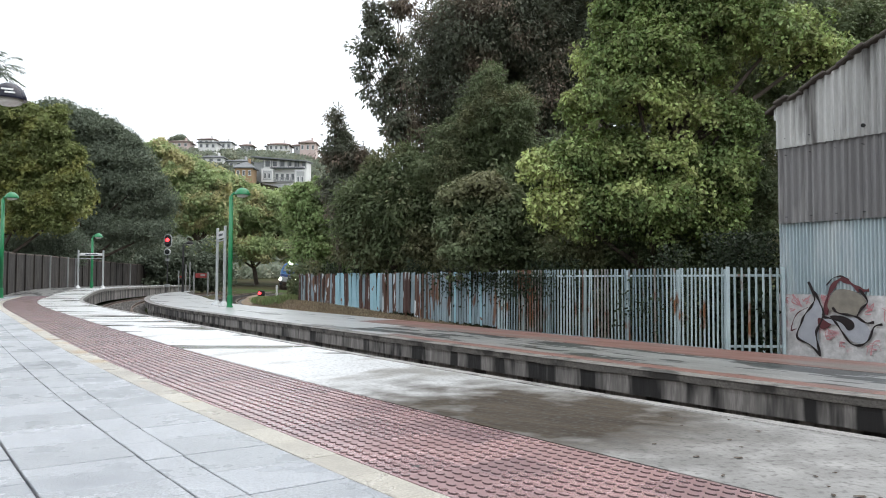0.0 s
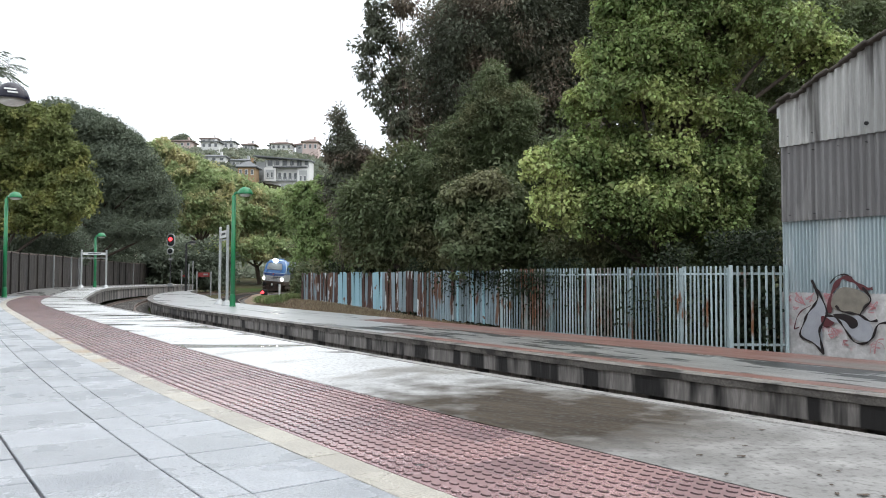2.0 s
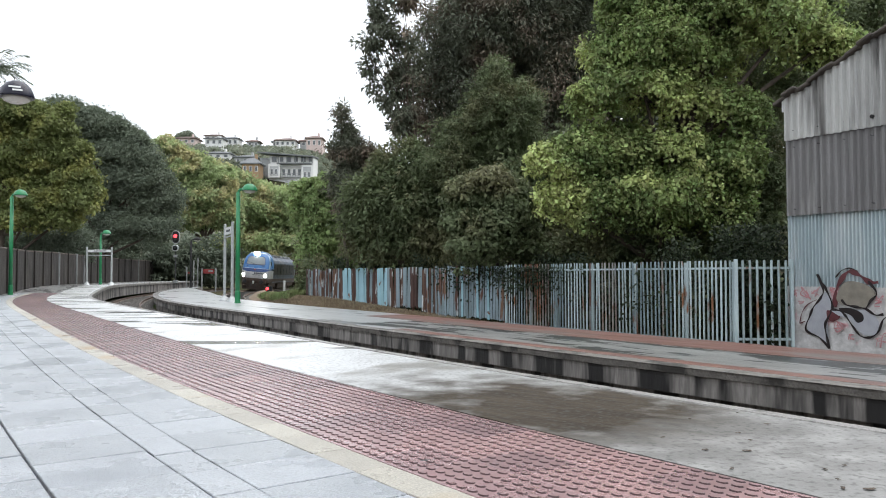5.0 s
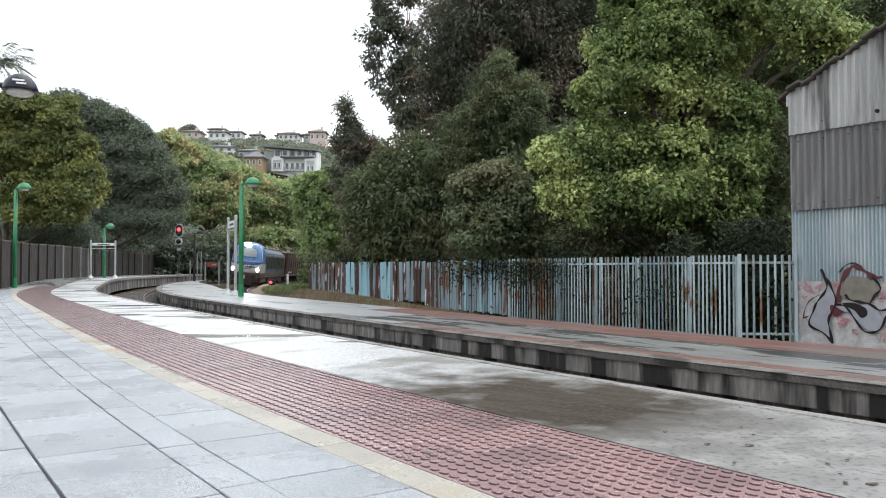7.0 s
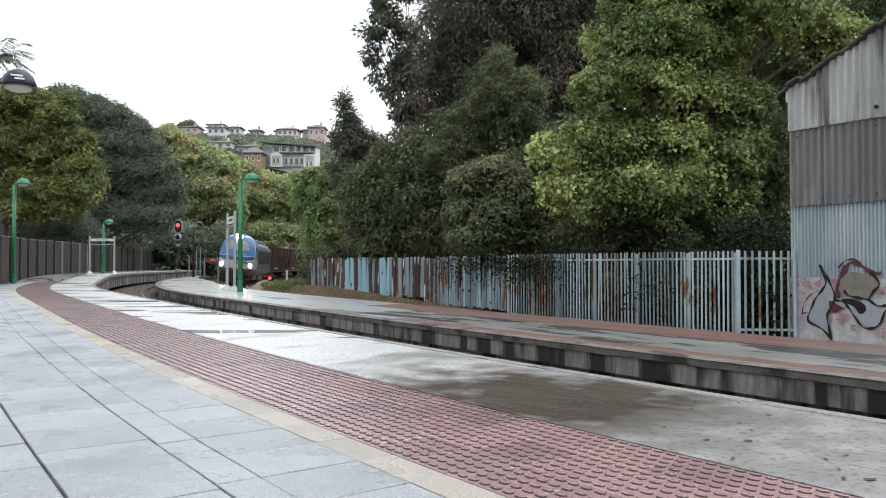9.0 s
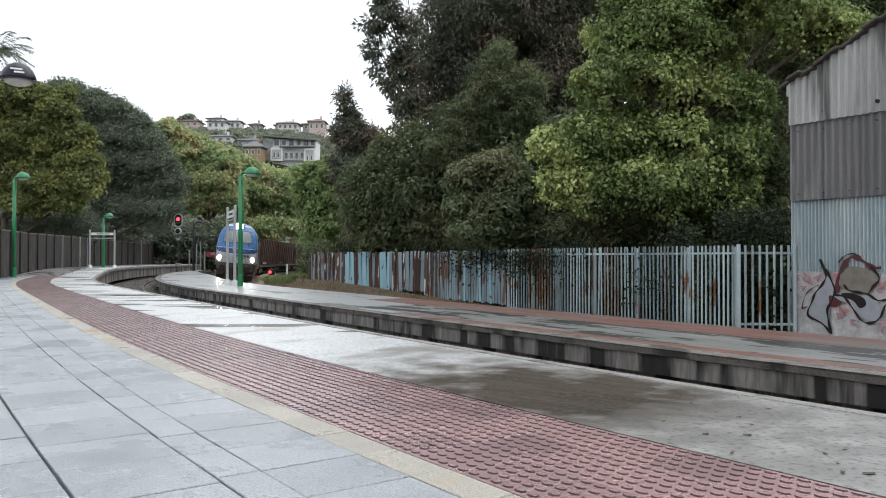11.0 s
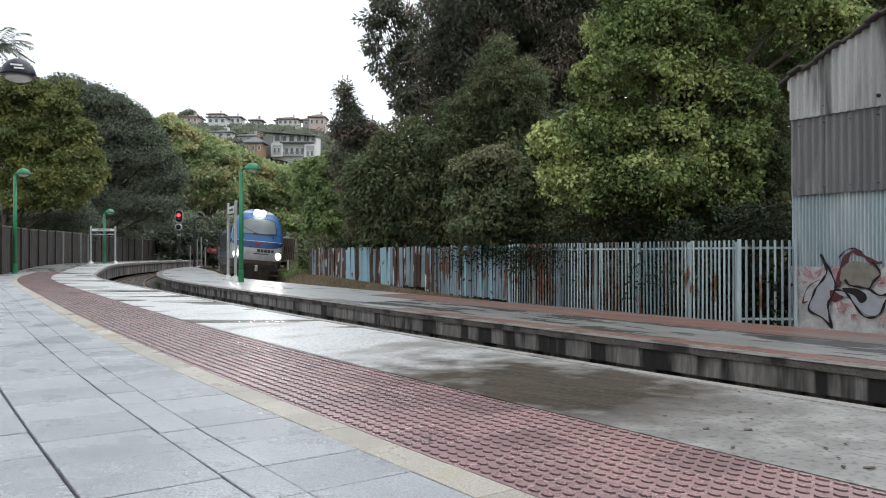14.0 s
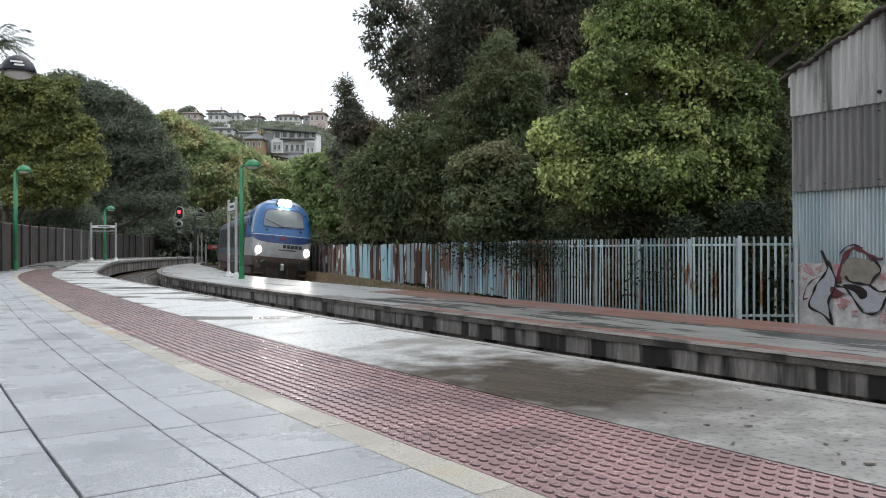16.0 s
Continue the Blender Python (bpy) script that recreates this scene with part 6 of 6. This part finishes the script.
def build_loco():
    """The engine; its nose is at the origin, it looks along +y, rails at z = 0."""
    eng = empty("locomotive", Matrix.Identity(4), "blue and silver diesel freight locomotive with lit headlights", "locomotive")
    def smile(u):
        return 2.16 + 0.24 * min(abs(u) / 0.5, 1.0) ** 2

    cab_band("nose", 0.95, 1.44, M_UNDER, eng)
    cab_band("silver_band", 1.442, smile, M_LSILVER, eng)
    cab_band("deep_blue_band", lambda u: smile(u) + 0.002, 2.56, M_LDEEP, eng)
    cab_band("shoulder_line", 2.55, 2.585, M_LWHITE, eng, -0.62, 0.62, 0.008, 40, 2)
    cab_band("cab_shell", 2.562, 4.53, M_LBLUE, eng, nz=18, close=True)
    for u0, u1 in ((-0.62, -0.50), (0.50, 0.62)):
        cab_band("pillar_trim", 2.62, 4.15, M_LWHITE, eng, u0, u1, 0.006, 6, 14)
    cab_band("crown_trim", 4.24, 4.38, M_LWHITE, eng, -0.5, 0.5, 0.006, 24, 4)
    cab_band("windscreen_seal", lambda u: 2.93 + 0.08 * (abs(u) / 0.236) ** 6, lambda u: 3.96 - 0.16 * (abs(u) / 0.236) ** 5, M_LDEEP, eng, -0.236, 0.236, 0.008, 26, 8)
    scr = cab_band("windscreen", lambda u: 3.0 + 0.08 * (abs(u) / 0.216) ** 6, lambda u: 3.89 - 0.16 * (abs(u) / 0.216) ** 5, M_SCREEN, eng, -0.216, 0.216, 0.016, 26, 8)
    wiper = bmesh.new()
    rod(skin(0.0, 2.99, 0.05), skin(0.19, 3.36, 0.05), 0.016, 0.012, 6, wiper)
    rod(skin(0.03, 3.0, 0.05), skin(-0.18, 3.05, 0.05), 0.012, 0.012, 6, wiper)
    part("wiper", wiper, M_DARK, scr)
    for u in (-0.16, 0.16):
        part("marker_lamp", lathe([(0.05, 0), (0.05, 0.04), (0.01, 0.05)], 10, Matrix.Translation(skin(u, 2.82, 0.0)) @ pose(0, 0, 0, -90)), M_DARK, eng)
    part("vent", box(0.2, 0.03, 0.16, 0.01), M_REDBOARD, eng, "small red emblem", m=Matrix.Translation(skin(0.0, 2.34, 0.01)))
    # headlights: recesses, housings and lit lenses
    for sx in (-1, 1):
        c = Vector((sx * 1.20, -0.33, 1.75))
        hl = part("headlight", box(0.5, 0.42, 0.36, 0.06), M_LSILVER, eng, m=pose(c.x - sx * 0.05, c.y - 0.02, c.z - 0.18))
        part("lens", lamp_disc(0.195, pose(sx * 0.03, 0.205, 0.18, -90)), M_LAMPGLOW, hl, "lit white headlight lens")
    top = part("upper_headlight", box(0.80, 0.62, 0.30, 0.06), M_DARK, eng, m=pose(0, -1.02, 4.11))
    for sx in (-1, 1):
        part("lens", lamp_disc(0.205, pose(sx * 0.15, 0.30, 0.15, -90)), M_LAMPGLOW, top, "lit white headlight lens")
    # lettering drawn as plain bars
    for k, w in enumerate((0.15, 0.16, 0.19, 0.15, 0.16)):
        part("lettering", box(w, 0.012, 0.17, 0.004), M_TEXT, eng, m=Matrix.Translation(skin(-0.02, 1.93, 0.014) + Vector((-0.62 + k * 0.2, -0.012 * abs(k - 3), 0))) @ Matrix.Shear("XY", 4, (0.25, 0)))
    part("lettering", box(0.88, 0.01, 0.05, 0.002), M_TEXT, eng, m=Matrix.Translation(skin(0.0, 1.80, 0.012) + Vector((-0.2, -0.008, 0))))
    # front end gear
    for sx in (-1, 1):
        bf = part("buffer", rod((sx * 0.93, -0.25, 1.06), (sx * 0.93, 0.38, 1.06), 0.11, seg=14), M_BLACKP, eng)
        part("buffer_head", rod((sx * 0.93, 0.38, 1.06), (sx * 0.93, 0.43, 1.06), 0.22, 0.21, 16), M_BLACKP, bf)
        part("step", box(0.5, 0.25, 0.08, 0.01, (sx * 1.1, -0.1, 0.55)), M_UNDER, eng)
        part("mirror", box(0.10, 0.22, 0.42, 0.04), M_DARK, eng, m=pose(sx * 1.50, -1.75, 3.0))
    part("coupling", box(0.16, 0.35, 0.36, 0.04, (0, 0.1, 0.78)), M_GALV, eng)
    part("hose", rod((0.28, 0.1, 0.95), (0.22, 0.2, 0.45), 0.035, seg=8), M_DARK, eng)
    part("hose", rod((-0.3, 0.1, 0.95), (-0.24, 0.2, 0.45), 0.035, seg=8), M_DARK, eng)
    bm = bmesh.new()
    rows_ = [[(-1.35, -0.35, 0.9), (-0.8, 0.0, 0.9), (0.8, 0.0, 0.9), (1.35, -0.35, 0.9)], [(-1.3, -0.30, 0.16), (-0.7, 0.08, 0.16), (0.7, 0.08, 0.16), (1.3, -0.30, 0.16)]]
    vv = [[bm.verts.new(p) for p in r] for r in rows_]
    for i in range(3):
        bm.faces.new((vv[0][i], vv[0][i + 1], vv[1][i + 1], vv[1][i]))
    bmesh.ops.solidify(bm, geom=bm.faces[:], thickness=0.04)
    part("plough", bm, M_UNDER, eng)
    part("buffer_beam", box(2.6, 0.3, 0.42, 0.04, (0, -0.35, 0.82)), M_UNDER, eng)
    # long body
    part("frame_beam", box(2.7, 18.6, 0.35, 0.03, (0, -11.6, 0.85)), M_UNDER, eng)
    body_shell(eng, -3.55, -21.2, M_LSIDE, 2.80, 4.08)
    for sx in (-1, 1):
        part("side_stripe", box(0.02, 17.4, 0.34, 0, (sx * 1.41, -12.3, 1.1)), M_UNDER, eng)
        for k in range(7):
            gr = part("grille", box(0.04, 1.9, 1.3, 0.01, (sx * 1.41, -5.2 - k * 2.3, 1.9)), M_DARK, eng)
            for q in range(6):
                part("slat", box(0.03, 1.8, 0.10, 0.0, (sx * 1.435, -5.2 - k * 2.3, 1.98 + q * 0.2)), M_DARK, gr)
        part("handrail", rod((sx * 1.46, -2.1, 1.2), (sx * 1.46, -2.1, 2.9), 0.02, seg=6), M_GALV, eng)
        part("cab_door", box(0.02, 0.75, 2.0, 0.01, (sx * 1.44, -2.55, 1.2)), M_LBLUE, eng)
        part("side_window", box(0.03, 0.7, 0.6, 0.02, (sx * 1.415, -1.7, 2.75)), M_SCREEN, eng)
    for k in range(5):
        part("roof_vent", box(1.5, 1.6, 0.22, 0.04, (0, -6.0 - k * 3.2, 4.06)), M_GREYPAINT, eng)
    for yb in (-4.6, -18.0):
        bg = part("bogie_frame", box(2.5, 4.6, 0.45, 0.06, (0, yb, 0.42)), M_UNDER, eng)
        for q in (-1.8, 0, 1.8):
            wheelset(bg, yb + q)
    part("fuel_tank", box(2.5, 5.6, 0.75, 0.1, (0, -11.3, 0.25)), M_UNDER, eng)
    return eng


def build_wagon():
    wg = empty("freight_wagon", Matrix.Identity(4), "rust brown high-sided freight wagon behind the locomotive", "wagon", "train wagons")
    bm = bmesh.new()
    prof = [(-1.36, 1.15), (-1.42, 3.85), (-1.42, 3.95), (-1.30, 3.95), (-1.28, 1.3), (1.28, 1.3), (1.30, 3.95), (1.42, 3.95), (1.42, 3.85), (1.36, 1.15)]
    a = [bm.verts.new((x, -0.6, z)) for x, z in prof]
    b = [bm.verts.new((x, -13.4, z)) for x, z in prof]
    for i in range(len(prof)):
        j = (i + 1) % len(prof)
        bm.faces.new((a[i], a[j], b[j], b[i]))
    bm.faces.new(a[::-1]), bm.faces.new(b)
    bmesh.ops.recalc_face_normals(bm, faces=bm.faces)
    part("body", bm, M_WAGON, wg)
    for y in (-0.6, -13.4):
        part("end_wall", box(2.74, 0.08, 2.7, 0.01, (0, y, 1.2)), M_WAGON, wg)
        for x in (-0.7, 0.0, 0.7):
            part("end_rib", box(0.12, 0.1, 2.1, 0.01, (x, y + (0.06 if y > -2 else -0.06), 1.2)), M_WAGON, wg)
    for sx in (-1, 1):
        for k in range(9):
            part("rib", box(0.09, 0.14, 2.7, 0.01, (sx * 1.44, -1.0 - k * 1.5, 1.2)), M_WAGON, wg)
        part("sole_bar", box(0.12, 13.6, 0.3, 0.01, (sx * 1.3, -7.0, 0.95)), M_UNDER, wg)
        for y in (0.0, -14.0):
            part("buffer", rod((sx * 0.93, y, 1.05), (sx * 0.93, y + (-0.6 if y == 0 else 0.6), 1.05), 0.12, seg=10), M_UNDER, wg)
        for k in range(5):
            part("label_plate", box(0.01, 0.2, 0.16, 0, (sx * 1.5, -2.0 - k * 0.5, 1.35)), M_WHITE, wg)
    for yb in (-2.6, -11.4):
        bg = part("bogie_frame", box(2.4, 2.6, 0.4, 0.05, (0, yb, 0.40)), M_UNDER, wg)
        for q in (-0.9, 0.9):
            wheelset(bg, yb + q)
    return wg


engine = build_loco()
wagon_first = build_wagon()
wagons = [wagon_first] + [copy_thing(wagon_first, Matrix.Identity(4)) for _ in range(2)]
TRACK, RAIL_Z, CANT = 11.9, -0.75, 5.0


def on_track(s, length):
    """The pose of a vehicle whose front is at the run s, with the track's cant."""
    a, b = at(s + 3.5, TRACK), at(s + length - 3.5, TRACK)
    d = Vector((a[0] - b[0], a[1] - b[1], 0)).normalized()
    p = Vector((a[0], a[1], RAIL_Z)) + d * 3.5
    yaw = math.degrees(math.atan2(-d.x, d.y))
    return pose(p.x, p.y, p.z, 0, 0, yaw) @ pose(0, 0, 0, 0, -CANT, 0)


# ---- pieces of the pavement ----
def slab_mesh(name, along, across, thick, material, chamfer=0.006):
    bm = bmesh.new()
    top = [(-1, -1), (1, -1), (1, 1), (-1, 1)]
    a, c = along / 2, across / 2
    lo = [bm.verts.new((x * a, y * c, -thick)) for x, y in top]
    mi = [bm.verts.new((x * a, y * c, -chamfer)) for x, y in top]
    hi = [bm.verts.new((x * (a - chamfer), y * (c - chamfer), 0)) for x, y in top]
    for p, q in ((lo, mi), (mi, hi)):
        for i in range(4):
            bm.faces.new((p[i], p[(i + 1) % 4], q[(i + 1) % 4], q[i]))
    bm.faces.new(hi)
    me = bpy.data.meshes.new(name)
    bm.to_mesh(me)
    bm.free()
    me.materials.append(material)
    return me


def lay(name, parent, mesh, off, s0, s1, pitch, rnd, z=0.0, rise=None, wob=0.0015):
    s = s0
    while s < s1:
        x, y, a = at(s, off)
        part(name, mesh, None, parent, m=pose(x, y, z + (rise(s) if rise else 0) + rnd.uniform(-wob, wob), rnd.uniform(-0.12, 0.12), rnd.uniform(-0.12, 0.12), math.degrees(a)))
        s += pitch


def build_paving():
    rnd = random.Random(6)
    slabs = structure(new("pavement_slabs"), "wet speckled grey paving slabs on the platform", "pavement")
    def join_b(s):
        return -0.775 + 0.125 * smooth(s / 9)

    def join_a(s):
        return -0.997 + 0.045 * smooth(s / 9)

    columns = ((lambda s: -0.2235, join_b, 0.505, -3.49, 46.2), (join_b, join_a, 0.505, -3.49, 46.2), (join_a, lambda s: -1.607, 0.62, -3.8, 18.6))
    columns += tuple((lambda s, q=q: -1.615 - 0.62 * q, lambda s, q=q: -2.227 - 0.62 * q, 0.62, -3.5 - 0.3 * (q % 2), 18.6) for q in range(5))
    columns += ((lambda s: -4.715, lambda s: -5.085, 0.62, -3.5, 17.0),)
    for inner, outer, pitch, s0, s1 in columns:
        made = {}
        s = s0
        while s < s1:
            zone, hi, lo = min(max(round(s * 2) / 2, 0), 9), inner(s), outer(s)
            if zone not in made:
                made[zone] = slab_mesh("slab", pitch - 0.012, inner(zone) - outer(zone) - 0.007, 0.03, M_SLAB, 0.004)
            x, y, a = at(s, (hi + lo) / 2)
            part("slab", made[zone], None, slabs, m=pose(x, y, lift(s) + rnd.uniform(-0.002, 0.002), rnd.uniform(-0.2, 0.2), rnd.uniform(-0.2, 0.2), math.degrees(a) + rnd.uniform(-0.15, 0.15)))
            s += pitch
    line = structure(new("pavement_line"), "cream yellow warning line of narrow tiles", "platform line")
    me = slab_mesh("tile", 0.497, 0.218, 0.03, M_YELLOW, 0.003)
    lay("tile", line, me, -0.113, -3.49, 46.2, 0.505, rnd, rise=lift)

    # red tactile tiles with rows of oval studs
    strip = structure(new("tactile_strip"), "red tactile tiles with raised oval studs, wet", "tactile paving")
    size = 0.424
    me = slab_mesh("tile", size - 0.004, size - 0.004, 0.03, M_RED, 0.003)
    # second slot: stud sides coloured dark in place of shade
    me.materials.append(M_REDSHADE)
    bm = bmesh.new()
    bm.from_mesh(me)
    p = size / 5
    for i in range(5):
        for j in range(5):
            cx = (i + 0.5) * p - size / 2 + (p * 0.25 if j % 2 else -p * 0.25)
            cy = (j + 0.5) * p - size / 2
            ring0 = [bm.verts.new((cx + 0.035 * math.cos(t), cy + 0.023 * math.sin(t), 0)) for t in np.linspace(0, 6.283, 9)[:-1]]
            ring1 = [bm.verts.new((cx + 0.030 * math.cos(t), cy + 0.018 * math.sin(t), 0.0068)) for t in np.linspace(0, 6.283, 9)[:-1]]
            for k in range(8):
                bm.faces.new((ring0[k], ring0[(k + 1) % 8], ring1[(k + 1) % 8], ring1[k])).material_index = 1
            bm.faces.new(ring1).material_index = 0
    bm.to_mesh(me)
    bm.free()
    for r in range(3):
        lay("tile", strip, me, 0.003 + size * (r + 0.5) + 0.002, -3.9, 38.5, size, rnd, rise=lift, wob=0.001)
    src_v = np.array([v.co for v in me.vertices])
    src_f = [tuple(q.vertices) for q in me.polygons]
    verts, faces = [], []
    for r in range(3):
        s = 38.6
        while s < 46.2:
            x, y, a = at(s, 0.005 + size * (r + 0.5))
            b = len(verts)
            ca, sa = math.cos(a), math.sin(a)
            verts += [(x + ca * v[0] - sa * v[1], y + sa * v[0] + ca * v[1], v[2] + lift(s)) for v in src_v]
            faces += [tuple(i + b for i in q) for q in src_f]
            s += size
    rest = mesh_of("tiles", verts, faces, M_RED)
    rest.materials.append(M_REDSHADE)
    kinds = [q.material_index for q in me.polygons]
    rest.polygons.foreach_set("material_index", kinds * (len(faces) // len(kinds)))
    tagged(part("tiles", rest, M_RED, strip), kind="stuff")

    farstrip = structure(new("tactile_strip_far"), "faded red tiles along the front of the island platform", "tactile paving")
    me = slab_mesh("tile", 0.298, 0.306, 0.008, M_REDFAR, 0.004)
    lay("tile", farstrip, me, 6.862, -6, 11.9, 0.302, rnd, -0.197)


build_paving()


def motions():
    """The train rolls in, slowing down."""
    times = (0.0, 0.6, 1.5, 3.5, 7.0, 9.0, 11.5, 12.5, 13.5, 14.5, 16.0)
    runs = (120.2, 115.3, 109.4, 97.7, 79.0, 67.6, 54.4, 49.6, 45.4, 41.2, 35.0)
    fit = np.polynomial.Polynomial.fit(times, runs, 4)
    keys = [k * 0.5 for k in range(33)]
    walk(engine, [(t, on_track(float(fit(t)), 22.5)) for t in keys])
    for k, w in enumerate(wagons):
        walk(w, [(t, on_track(float(fit(t)) + 22.7 + k * 14.2, 14.0)) for t in keys])


motions()
